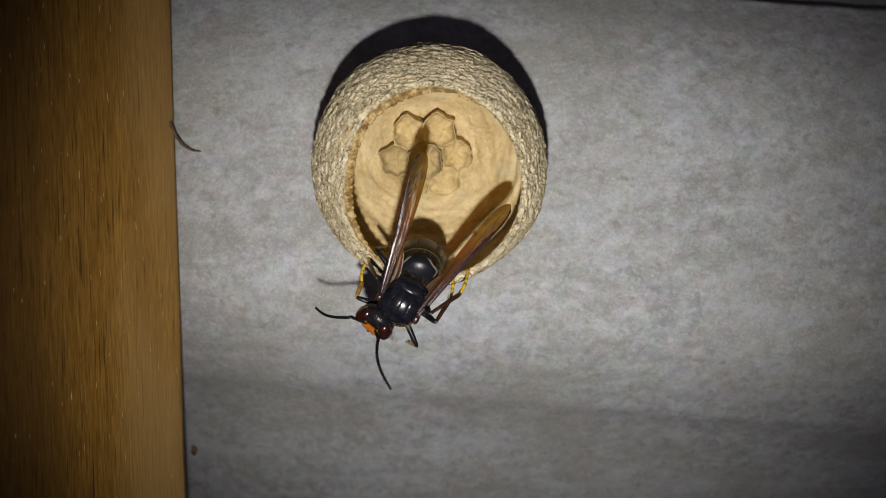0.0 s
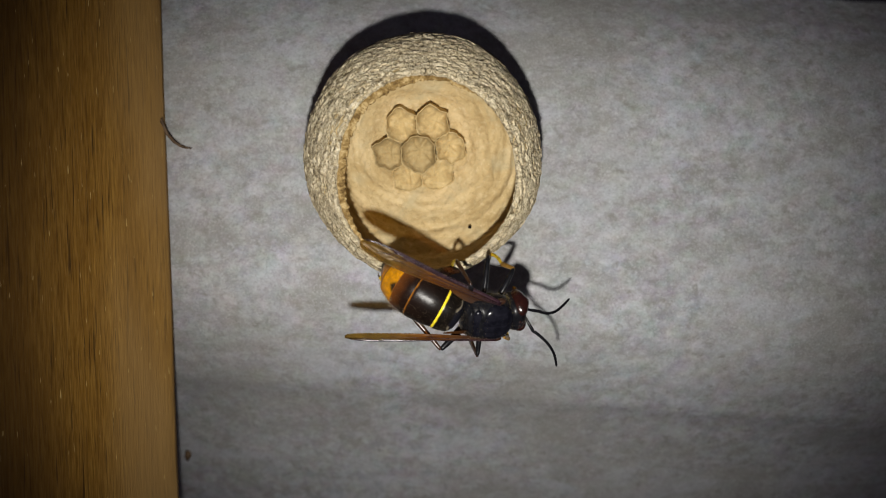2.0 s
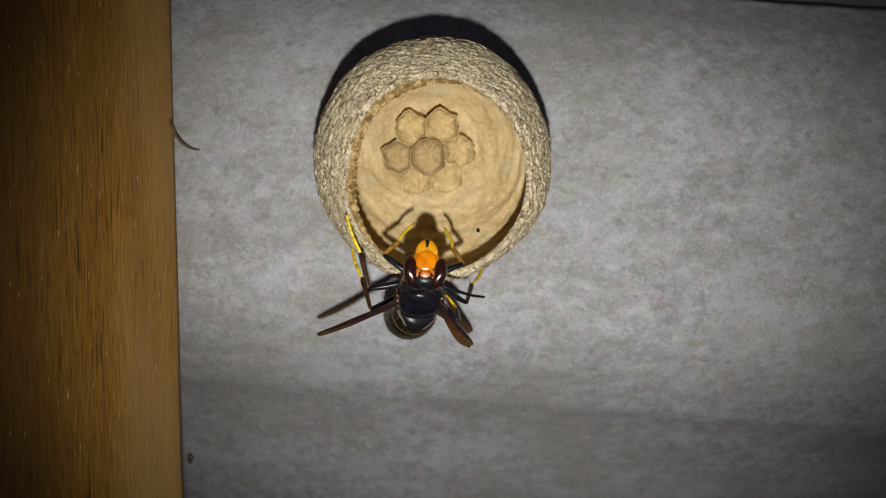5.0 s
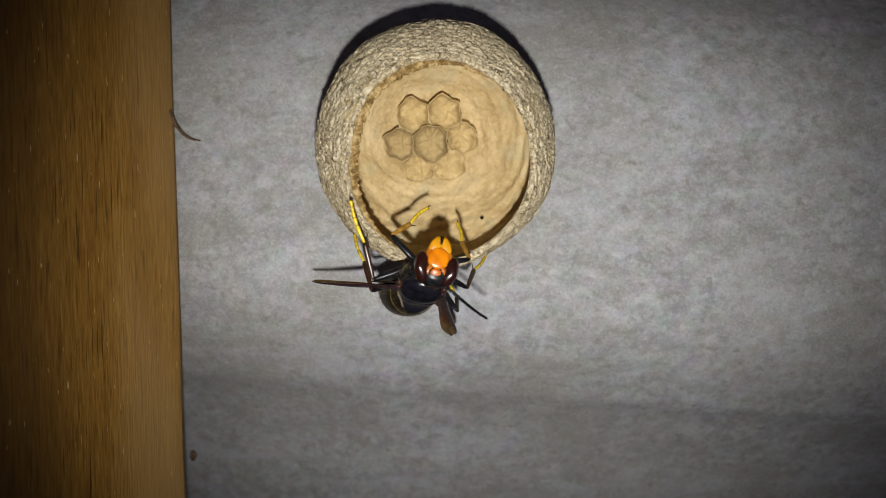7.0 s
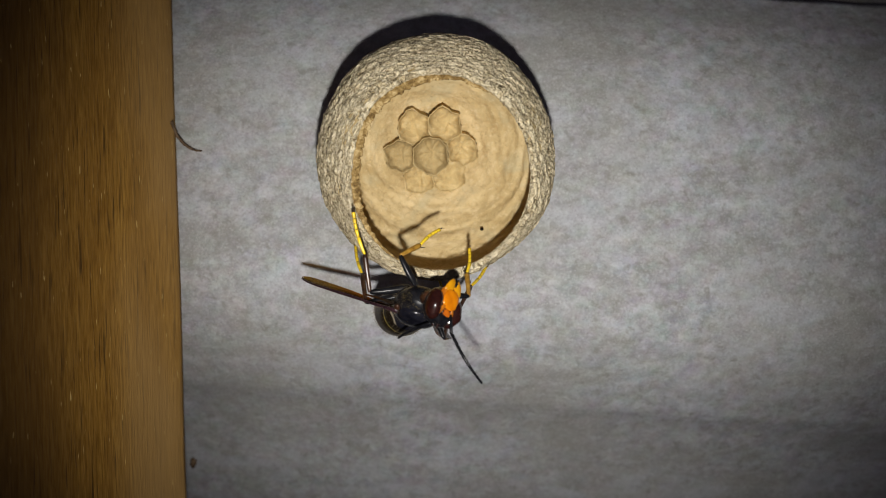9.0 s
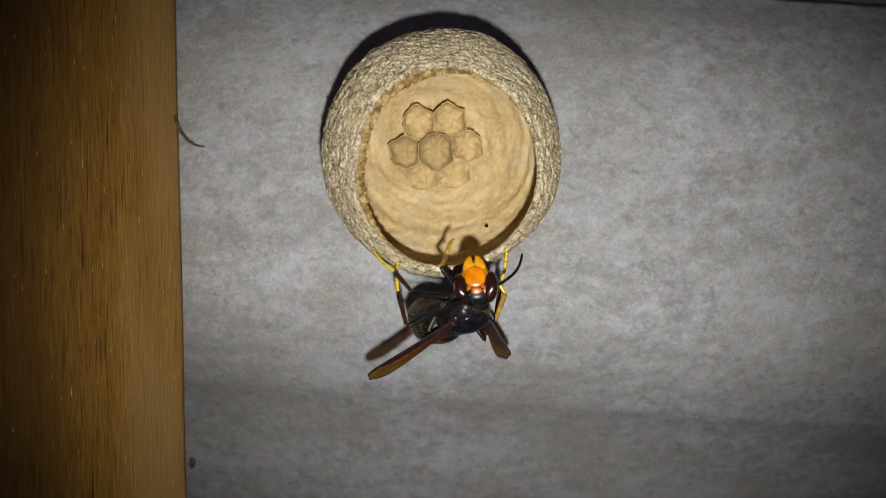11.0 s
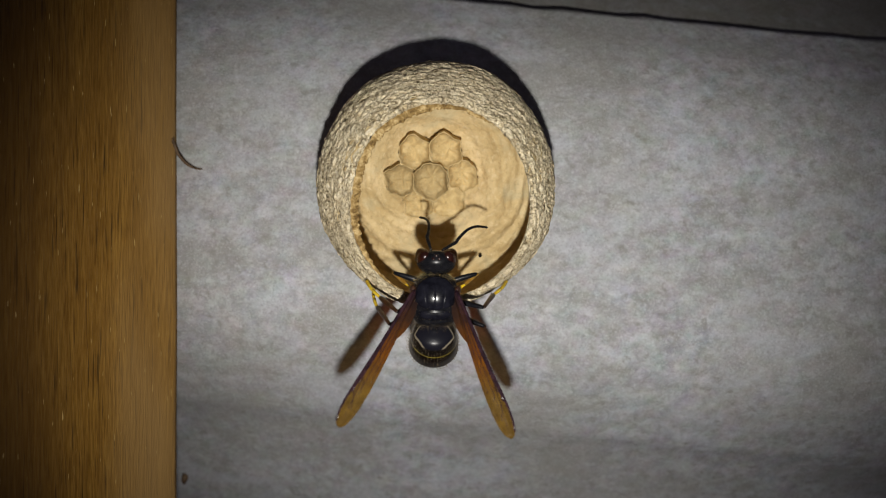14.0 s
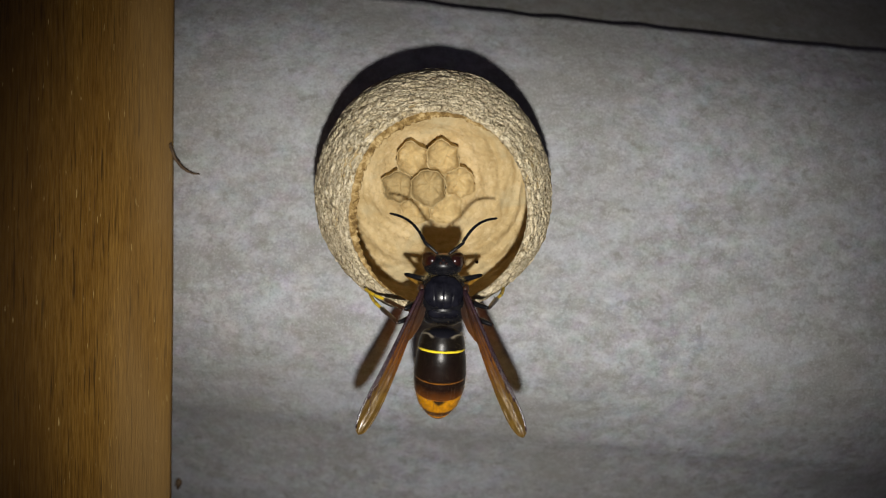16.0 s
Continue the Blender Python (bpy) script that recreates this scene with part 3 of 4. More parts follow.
SEGMENTS = [
    banded("first_segment", (0.006, 0.0045, 0.0035), (0.80, 0.62, 0.03), 0.91, front=2.8),
    banded("second_segment", (0.0075, 0.0045, 0.0035), (0.34, 0.125, 0.014), 0.955, warm=(0.010, 0.005, 0.0035)),
    banded("third_segment", (0.013, 0.006, 0.004), (0.50, 0.17, 0.010), 0.93, warm=(0.10, 0.031, 0.006)),
    banded("fourth_segment", (0.54, 0.225, 0.006), (0.20, 0.072, 0.007), 0.86, patch=0.40),
    banded("fifth_segment", (0.10, 0.036, 0.007), (0.36, 0.15, 0.03), 0.93, warm=(0.17, 0.065, 0.012)),
    banded("sixth_segment", (0.40, 0.15, 0.014), (0.22, 0.07, 0.008), 0.85),
]


def loft(name, rings, material, cols=28, power=2.0, uv=False, close=True):
    """A body of rings along x: (x, half width, half height, centre z), in millimetres."""
    verts, coords = [], []
    for i, (x, w, h, zc) in enumerate(rings):
        for j in range(cols):
            a = 2 * math.pi * j / cols
            c, s = math.cos(a), math.sin(a)
            verts.append((x * MM, math.copysign(abs(c) ** (2 / power), c) * w * MM, (zc + math.copysign(abs(s) ** (2 / power), s) * h) * MM))
            coords.append((i / (len(rings) - 1), j / cols))
    faces = grid_faces(len(rings), cols, True)
    if close:
        faces.append(tuple(reversed(range(cols))))
        faces.append(tuple(range((len(rings) - 1) * cols, len(rings) * cols)))
    me = mesh_of(name, verts, faces, material, uv=coords if uv else None)
    return me


def smooth_rings(knots, steps):
    """Rings between the knots by a smooth curve."""
    k = np.array(knots, dtype=float)
    out = []
    for i in range(len(k) - 1):
        p0, p1, p2, p3 = k[max(i - 1, 0)], k[i], k[i + 1], k[min(i + 2, len(k) - 1)]
        for s in range(steps):
            t = s / steps
            out.append(0.5 * ((2 * p1) + (p2 - p0) * t + (2 * p0 - 5 * p1 + 4 * p2 - p3) * t * t + (3 * p1 - p0 - 3 * p2 + p3) * t ** 3))
    out.append(k[-1])
    return [(r[0], max(r[1], 0.03), max(r[2], 0.03), r[3]) for r in out]


def tube(name, path, radii, material, cols=10, flat=1.0):
    """A limb along a path of (x, y, z) in millimetres."""
    verts = []
    pts = [Vector(p) for p in path]
    for i, (p, r) in enumerate(zip(pts, radii)):
        way = (pts[min(i + 1, len(pts) - 1)] - pts[max(i - 1, 0)]).normalized()
        side = Vector((0, 1, 0)) if abs(way.y) < 0.95 else Vector((0, 0, 1))
        a = way.cross(side).normalized()
        b = way.cross(a)
        for j in range(cols):
            q = 2 * math.pi * j / cols
            verts.append((p + (a * math.cos(q) + b * math.sin(q) * flat) * r) * MM)
    faces = grid_faces(len(pts), cols, True, True)
    faces.append(tuple(range(cols)))
    faces.append(tuple(reversed(range((len(pts) - 1) * cols, len(pts) * cols))))
    return mesh_of(name, verts, faces, material)


THORAX_RINGS = [(-3.95, 1.34, 0.9, -0.7), (-3.65, 2.4, 1.7, -0.5), (-2.9, 3.1, 2.3, -0.2), (-1.8, 3.35, 2.6, 0.0), (-0.4, 3.52, 2.75, 0.1), (1.2, 3.46, 2.7, 0.1), (2.6, 2.95, 2.35, 0.0), (3.3, 2.35, 1.85, -0.25), (3.9, 1.45, 1.1, -0.35), (4.2, 0.8, 0.7, -0.35)]


def build_thorax(hornet):
    me = loft("thorax", smooth_rings(THORAX_RINGS, 9), BLACK, 72, 2.15)
    for v in me.vertices:
        x, y, z = v.co / MM
        if z > 0.4:
            cut = 0.11 * math.exp(-((x + 1.55 + 0.06 * y * y) / 0.16) ** 2) + 0.08 * math.exp(-((x - 2.55 + 0.22 * y * y) / 0.14) ** 2)
            if -1.3 < x < 1.8:
                cut += 0.07 * math.exp(-((abs(y) - 1.55 - 0.12 * x) / 0.10) ** 2)
            cut += 0.07 * math.exp(-((x + 3.0) / 0.13) ** 2)
            v.co = Vector((x, y * (1 - cut * 0.04), z - cut)) * MM
    me.update()
    part_of("thorax", me, hornet, "glossy black thorax")
    part_of("pronotum", loft("pronotum", smooth_rings([(2.2, 2.75, 2.1, -0.2), (2.6, 2.9, 2.2, -0.2), (3.2, 2.6, 1.9, -0.25), (3.7, 2.0, 1.45, -0.3), (4.0, 1.3, 1.0, -0.3)], 4), BLACK, 40, 2.1), hornet)
    plate = ball("scutum", (2.7, 2.95, 1.35), GLOSSY, 110, 64, square=2.15)
    for v in plate.vertices:
        x, y, z = v.co / MM
        if z > 0:
            cut = 0.05 * math.exp(-(y / 0.07) ** 2) + 0.06 * math.exp(-((abs(y) - 1.35 - 0.12 * x) / 0.08) ** 2)
            v.co.z -= cut * min(1.0, z * 2) * MM
    plate.update()
    rim = [(3.32 - 0.16 * y * y, y, 0.02 - 0.25 + (1.9 + 0.06 * y * y) * math.sqrt(1 - (y / (2.6 + 0.06 * y * y)) ** 2)) for y in np.linspace(-2.2, 2.2, 21)]
    part_of("collar_edge", tube("collar_edge", rim, [0.05] + [0.10] * 19 + [0.05], BROWN, 8), hornet, "raised brown edge of the collar")
    part_of("scutum", plate, hornet, "domed black back plate", at=pose(0.75 * MM, 0, 1.75 * MM, 0, 2, 0))
    part_of("scutellum", ball("scutellum", (0.9, 2.35, 0.7), GLOSSY, 30, 18, square=2.3), hornet, at=pose(-2.1 * MM, 0, 1.78 * MM, 0, -16, 0))
    part_of("metanotum", ball("metanotum", (0.55, 1.9, 0.55), BLACK, 28, 16, square=2.3), hornet, at=pose(-3.0 * MM, 0, 1.32 * MM, 0, -32, 0))
    for s in (1, -1):
        part_of("tegula", ball("tegula", (0.85, 0.5, 0.45), BROWN, 16, 10), hornet, "reddish brown wing joint", at=pose(1.3 * MM, s * 3.2 * MM, 1.45 * MM, s * -35, 0, s * 10))
    part_of("neck", loft("neck", [(3.6, 1.0, 1.0, -0.3), (4.4, 0.95, 0.95, -0.3), (5.2, 0.85, 0.9, -0.3), (5.8, 0.5, 0.5, -0.3)], BROWN, 18), hornet)
    part_of("hair", fuzz("hair", skin_roots(me, 420, 23, lambda c, n: n.z > 0.3), 0.4, HAIR, 25), hornet, "fine pale down on the back")
    part_of("hair", fuzz("hair", skin_roots(me, 620, 3, lambda c, n: c.x < 3.0 and n.z < 0.75), 1.0, HAIR, 5), hornet, "short brown bristles")
    collar = loft("collar", smooth_rings([(2.6, 2.9, 2.2, -0.2), (3.2, 2.6, 1.9, -0.25), (3.7, 2.0, 1.45, -0.3)], 3), BLACK, 40, 2.1, close=False)
    part_of("hair", fuzz("hair", skin_roots(collar, 260, 13, lambda c, n: c.z > -0.6), 0.7, GOLD_HAIR, 15), hornet, "golden hair fringe behind the head")
    bpy.data.meshes.remove(collar)


def build_head(hornet):
    """The head's frame: x out of the face, z to the crown; the neck joins at the origin."""
    head = part_of("head", loft("head", smooth_rings([(-0.6, 0.6, 0.6, 0.3), (-0.3, 1.8, 1.6, 0.3), (0.5, 2.7, 2.4, 0.25), (1.4, 2.85, 2.55, 0.25), (2.2, 2.4, 2.3, 0.2), (2.65, 1.7, 1.9, 0.15), (2.85, 0.9, 1.2, 0.1)], 4), BLACK, 40, 2.2), hornet, "black crown with an orange face")
    part_of("clypeus", ball("clypeus", (0.34, 1.42, 1.36), ORANGE, 30, 20, square=2.5), head, "domed bright orange face plate", at=pose(2.76 * MM, 0, -0.75 * MM))
    part_of("frons", ball("frons", (0.22, 0.85, 0.72), FRONS, 22, 14, square=2.2), head, "orange forehead between the feelers", at=pose(2.66 * MM, 0, 1.28 * MM, 0, -20, 0))
    part_of("face_plate", ball("face_plate", (0.62, 2.0, 2.2), AMBER, 28, 20, square=2.4), head, "amber face round the front plate", at=pose(2.26 * MM, 0, -0.45 * MM))
    for s in (1, -1):
        part_of("eye", ball("eye", (1.35, 1.2, 2.05), EYE_RED, 30, 22, pinch=s * 0.40), head, "dark red-brown compound eye", at=pose(1.85 * MM, s * 1.92 * MM, 0.5 * MM, s * 9, 3, s * -12))
        part_of("cheek", ball("cheek", (0.36, 0.42, 1.25), CHEEK, 16, 12), head, "amber patch beside the eye", at=pose(2.52 * MM, s * 1.12 * MM, 1.05 * MM, s * -20, -12, 0))
        jaw = tube("mandible", [(-0.2, s * 0.08, 0.55), (0.0, s * 0.02, -0.1), (0.08, s * -0.16, -0.8), (0.06, s * -0.38, -1.35), (0.0, s * -0.54, -1.75)], [0.24, 0.31, 0.27, 0.19, 0.10], JAW, 18, 2.7)
        part_of("mandible", jaw, head, "yellow-orange jaw", at=pose(2.5 * MM, s * 0.80 * MM, -1.85 * MM))
        part_of("mandible_edge", tube("mandible_edge", [(0.2, s * -0.70, -0.7), (0.26, s * -0.72, -1.2), (0.12, s * -0.62, -1.8)], [0.06, 0.15, 0.09], BLACK, 10), head, "black inner edge of the jaw", at=pose(2.5 * MM, s * 0.80 * MM, -1.85 * MM))
    for x, y, z in ((1.85, 0.0, 2.68), (1.4, 0.42, 2.76), (1.4, -0.42, 2.76)):
        part_of("ocellus", ball("ocellus", (0.22, 0.22, 0.16), EYE_RED, 12, 8), head, at=pose(x * MM, y * MM, z * MM))
    part_of("hair", fuzz("hair", skin_roots(head.data, 120, 8, lambda c, n: c.z > 0.5), 0.55, HAIR, 9), head)
    small, set_back = Matrix.Diagonal((0.98, 1.0, 1.1, 1.0)), Vector((-0.45, 0, -0.15)) * MM
    head.data.transform(Matrix.Translation(set_back) @ small)
    for ob in head.children:
        ob.data.transform(small)
        ob.location = small @ ob.location + set_back
    return head


def build_antenna(parent, side):
    """Elbowed feeler with ringed flagellum; its tip lies on its own x axis."""
    path, radii = [(0, 0, 0), (0.3, 0, 0.12), (1.2, 0, 0.55), (2.3, 0, 1.0), (2.55, 0, 1.05)], [0.16, 0.2, 0.24, 0.26, 0.18]
    for i in range(24):
        k = i / 23
        x = 2.65 + 7.75 * k
        z = 1.05 * (1 - k) + 0.55 * math.sin(math.pi * k)
        path.append((x, -side * 0.95 * math.sin(math.pi * (0.06 + 0.94 * k)), z))
        radii.append((0.225 if i % 2 else 0.265) * (1 - 0.25 * k) if i < 23 else 0.1)
    return part_of("antenna", tube("antenna", path, radii, BLACK, 10), parent, "dark ringed elbowed feeler")


GASTER_LENGTH, GASTER_CURL = 18.4, 0.85
DRAWN_IN = (0.0, 0.0, 0.6, 1.6, 3.8, 5.0)  # how far each ring slides forward when the abdomen is drawn in, in millimetres
DRAWN_CURL = (0, 0, 7, 20, 32, 40)
GASTER_CUTS = (0.05, 3.4, 7.5, 10.2, 12.9, 15.4, 18.4)
RINGS = []


def slid(n, drawn):
    """The turn that slides a ring forward along the curved axis of the abdomen and curls it under, as the abdomen is drawn in."""
    k, far = GASTER_CURL / GASTER_LENGTH, DRAWN_IN[n] * drawn
    a = GASTER_CURL / 2 - k * (GASTER_CUTS[n] - far)
    joint = Vector(((math.sin(GASTER_CURL / 2) - math.sin(a)) / k, 0, (math.cos(a) - math.cos(GASTER_CURL / 2)) / k)) * MM
    under = Matrix.Translation(joint) @ Matrix.Rotation(radians(DRAWN_CURL[n] * drawn), 4, "Y") @ Matrix.Translation(-joint)
    middle = Vector((math.sin(GASTER_CURL / 2) / k, 0, -math.cos(GASTER_CURL / 2) / k)) * MM
    return under @ Matrix.Translation(middle) @ Matrix.Rotation(-k * far, 4, "Y") @ Matrix.Translation(-middle)


def build_gaster(hornet):
    """The abdomen: six overlapping rings on a down-curved axis; its chord runs along x from the waist to the tip, z is dorsal."""
    def size(x):
        xs = [0.0, 0.25, 0.6, 1.2, 2.2, 4.0, 7.5, 10.2, 12.6, 14.8, 16.8, 18.4]
        ws = [0.46, 1.45, 2.55, 3.12, 3.40, 3.68, 3.94, 3.72, 3.18, 2.38, 1.28, 0.13]
        w = float(np.interp(x, xs, ws))
        return w, w * 0.92
    length, curl = GASTER_LENGTH, GASTER_CURL

    def curve(me):
        """Bend a straight mesh along the axis."""
        for v in me.vertices:
            x, y, z = v.co / MM
            a0 = curl / 2
            k = curl / length
            a = a0 - k * x
            ax, az = (math.sin(a0) - math.sin(a)) / k, (math.cos(a) - math.cos(a0)) / k
            v.co = Vector((ax - math.sin(a) * z, y, az + math.cos(a) * z)) * MM
        me.update()
        return me
    core = [(x, size(x)[0] * 0.90, size(x)[1] * 0.90, 0) for x in (0, 0.5, 1, 1.8, 3, 5, 7, 9)]
    gaster = part_of("abdomen", curve(loft("abdomen", smooth_rings(core, 3), BLACK, 28)), hornet, "dark abdomen with yellow and orange bands")
    cuts = GASTER_CUTS
    for n in range(6):
        a, b = cuts[n] - (0.35 if n else 0.0), cuts[n + 1]
        rings, steps = [], 14
        for i in range(steps + 1):
            k = i / steps
            x = a + (b - a) * k
            w, h = size(x)
            swell = 0.95 + 0.05 * min(1.0, k * 3) if n else 1.0
            lip = -0.16 * max(0.0, (k - 0.94) / 0.06) if n < 5 else 0.0
            rings.append((x, w * swell + lip, h * swell + lip, 0))
        me = curve(loft("segment", rings, SEGMENTS[n], 48, 2.0, uv=True))
        ring = part_of("segment", me, gaster, ("black first ring with a thin yellow edge", "dark brown second ring with an orange line", "brown third ring with an orange edge", "wide orange band with a dark wedge", "dark amber fifth ring", "amber pointed tail ring")[n])
        RINGS.append((n, ring))
        if n < 5:
            RINGS.append((n, part_of("hair", fuzz("hair", skin_roots(me, 900, 20 + n, lambda c, q: abs(q.x) < 0.75), 0.7, HAIR, 40 + n, 0.007), gaster)))
    RINGS.append((5, part_of("sting", curve(tube("sting", [(18.0, 0, 0), (18.6, 0, 0), (19.1, 0, -0.1)], [0.3, 0.16, 0.02], BROWN, 8)), gaster)))
    return gaster


def wing_outline(k):
    """Leading and trailing edge of the folded forewing at k along it, in millimetres."""
    w = float(np.interp(k, [0, 0.05, 0.2, 0.4, 0.58, 0.72, 0.84, 0.92, 0.97, 0.99, 1.0], [0.7, 1.0, 1.45, 1.95, 2.45, 2.8, 2.85, 2.45, 1.7, 1.05, 0.25]))
    mid = -0.25 * math.sin(math.pi * k) + 0.2 * k
    return mid + 0.42 * w, mid - 0.42 * w


def build_wing(hornet, side):
    """Folded forewing, x from base to tip, leading edge outwards; side +1 is the insect's left."""
    rows, cols, length = 60, 12, 22.2
    verts = []
    for top in (0.03, -0.03):
        for i in range(rows):
            k = i / (rows - 1)
            lead, trail = wing_outline(k)
            for j in range(cols):
                q = j / (cols - 1)
                y = lead + (trail - lead) * q
                z = 0.55 * math.sin(math.pi * q) * (1 - 0.4 * k) - 0.9 * k * k + 0.06 * math.sin(q * 19 + k * 9) + top
                verts.append((k * length * MM, -side * y * MM, z * MM))
    n = rows * cols
    flip = side > 0
    faces = grid_faces(rows, cols, flip=not flip) + [tuple(n + c for c in f) for f in grid_faces(rows, cols, flip=flip)]
    edge = [j for j in range(cols)] + [i * cols + cols - 1 for i in range(1, rows)] + [(rows - 1) * cols + j for j in range(cols - 2, -1, -1)] + [i * cols for i in range(rows - 2, 0, -1)]
    faces += [(edge[i], edge[(i + 1) % len(edge)], edge[(i + 1) % len(edge)] + n, edge[i] + n) for i in range(len(edge))]
    wing = part_of("forewing", mesh_of("forewing", verts, faces, WING), hornet, "amber-brown translucent folded wing")

    def at(k, q):
        lead, trail = wing_outline(k)
        y = lead + (trail - lead) * q
        return (k * length, -side * y, 0.55 * math.sin(math.pi * q) * (1 - 0.4 * k) - 0.9 * k * k + 0.06 * math.sin(q * 19 + k * 9) + 0.05)
    lines = [([(i / 30 * 0.97, 0.02) for i in range(31)], 0.30), ([(i / 24 * 0.78, 0.09 + 0.03 * i / 24) for i in range(25)], 0.24), ([(i / 24 * 0.72, 0.16 + 0.05 * i / 24) for i in range(25)], 0.11), ([(i / 24 * 0.8, 0.38 + 0.12 * i / 24) for i in range(25)], 0.07), ([(i / 20 * 0.7, 0.62 + 0.18 * i / 20) for i in range(21)], 0.06),
             ([(0.62 + 0.03 * i, 0.04 + 0.12 * i) for i in range(6)], 0.05), ([(0.74 + 0.03 * i, 0.10 + 0.11 * i) for i in range(6)], 0.05), ([(0.45 + 0.02 * i, 0.2 + 0.09 * i) for i in range(6)], 0.05), ([(0.68 + 0.05 * i, 0.24 + 0.05 * i) for i in range(6)], 0.05)]
    for line, r in lines:
        path = [at(*p) for p in line]
        part_of("vein", tube("vein", path, [r * (1 - 0.55 * i / len(path)) for i in range(len(path))], VEIN, 6), wing)
    # the small hind wing, tucked under the fore wing
    verts, rows2, cols2 = [], 24, 6
    for top in (0.02, -0.02):
        for i in range(rows2):
            k = i / (rows2 - 1)
            for j in range(cols2):
                q = j / (cols2 - 1)
                w = 0.8 * math.sin(math.pi * min(1, 0.08 + k * 0.9)) ** 0.7
                verts.append(((0.4 + k * 7.5) * MM, side * (0.2 + w * q * 1.5 + 0.4 * k) * MM, (-0.3 - 0.2 * k + top + 0.1 * math.sin(q * 9)) * MM))
    n = rows2 * cols2
    faces = grid_faces(rows2, cols2, flip=not flip) + [tuple(n + c for c in f) for f in grid_faces(rows2, cols2, flip=flip)]
    part_of("hindwing", mesh_of("hindwing", verts, faces, WING), wing, "pale amber hind wing")
    return wing


LEGS = {"front": ((2.4, 1.5, -2.2), 5.0, 4.4, 5.2), "middle": ((0.2, 1.9, -2.5), 6.0, 5.6, 6.4), "hind": ((-1.9, 1.7, -2.2), 6.4, 6.8, 7.4)}


def build_leg(hornet, which):
    """Thigh, shin and foot; each runs along its own x axis."""
    _, thigh, shin, foot = LEGS[which]
    a = part_of("femur", tube("femur", [(thigh * k, 0, 0.12 * math.sin(k * math.pi)) for k in (0, 0.08, 0.25, 0.5, 0.75, 0.93, 1)], [0.3, 0.46, 0.58, 0.56, 0.47, 0.38, 0.25], BLACK, 12, 0.8), hornet, "black thigh")
    b = part_of("tibia", tube("tibia", [(shin * k, 0, 0) for k in (0, 0.06, 0.3, 0.6, 0.9, 1)], [0.22, 0.3, 0.33, 0.38, 0.42, 0.3], SHIN if which == "front" else BROWN, 12, 0.8), hornet, "amber shin" if which == "front" else "dark brown shin")
    part_of("hair", fuzz("hair", skin_roots(b.data, 60, 31), 0.4, HAIR, 33), b)
    part_of("spur", tube("spur", [(shin * 0.97, 0, -0.3), (shin + 0.5, 0.1, -0.55), (shin + 1.0, 0.15, -0.7)], [0.09, 0.07, 0.01], BROWN, 6), b)
    path, radii = [], []
    marks = [0, 0.42, 0.60, 0.74, 0.85, 1.0]
    for u, v in zip(marks, marks[1:]):
        for k, r in ((0.0, 0.15), (0.15, 0.23), (0.6, 0.26), (0.93, 0.30), (1.0, 0.15)):
            path.append((foot * (u + (v - u) * k), 0, 0.25 * math.sin(math.pi * (u + (v - u) * k))))
            radii.append(r)
    c = part_of("tarsus", tube("tarsus", path, radii, YELLOW, 10), hornet, "yellow jointed foot with dark claws")
    for s in (1, -1):
        part_of("claw", tube("claw", [(foot - 0.1, s * 0.08, 0), (foot + 0.35, s * 0.3, 0.05), (foot + 0.6, s * 0.38, -0.25)], [0.1, 0.08, 0.015], BROWN, 6), c)
    for u in marks[1:-1]:
        part_of("joint", ball("joint", (0.09, 0.22, 0.22), BROWN, 10, 6), c, at=pose(foot * u * MM, 0, 0.25 * math.sin(math.pi * u) * MM))
    return a, b, c


hornet = tagged(new("hornet"), "black hornet with orange face and amber wings on the nest rim", "hornet")
build_thorax(hornet)
HEAD = build_head(hornet)
GASTER = build_gaster(hornet)
WINGS = {1: build_wing(hornet, 1), -1: build_wing(hornet, -1)}
FEELERS = {1: build_antenna(HEAD, 1), -1: build_antenna(HEAD, -1)}
LEG_SETS = {(s, w): build_leg(hornet, w) for s in (1, -1) for w in LEGS}

# ---- the water that it sheds ----
def water():
    n = Nodes("clear_water", 0.03, 0.5)
    n.put("Base Color", (0.97, 0.98, 1.0, 1.0)), n.put("Transmission Weight", 1.0), n.put("IOR", 1.33)
    return n.mat


WATER = water()


def water_drop(half, waist):
    """A stretched drop, x along its flight, in millimetres."""
    rings = [(half * math.sin(a) , waist * math.cos(a) * (1 - 0.18 * math.sin(a)), waist * math.cos(a) * (1 - 0.18 * math.sin(a)), 0) for a in np.linspace(-1.52, 1.52, 15)]
    ob = new("water_drop", loft("water_drop", rings, WATER, 16))
    return tagged(ob, "clear stretched drop of water shed by the hornet", "water drop", group="water drops in one jet")


DROPS = [water_drop(0.9, 0.62)] + [water_drop(1.9 + 0.2 * (i % 3), 0.34 + 0.03 * ((i * 2) % 3)) for i in range(7)]

# ---- how the hornet moves ----
STANCES = []


def heading(turn, lift, roll):
    """Axes in the place's frame: x points along turn (degrees in the roof's plane) and lift (towards the eye), z is dorsal."""
    p, t, r = radians(turn), radians(lift), radians(roll)
    f = Vector((math.cos(p) * math.cos(t), -math.sin(t), math.sin(p) * math.cos(t)))
    d = Vector((-math.cos(p) * math.sin(t), -math.cos(t), -math.sin(p) * math.sin(t)))
    d = d * math.cos(r) + d.cross(f) * math.sin(r)
    return axes(f, d)


def axes(f, d):
    """A turn whose x is f and whose z is d, as near as it can be."""
    f = f.normalized()
    d = (d - f * d.dot(f)).normalized()
    m = Matrix((f, d.cross(f), d)).transposed()
    return m.to_quaternion()


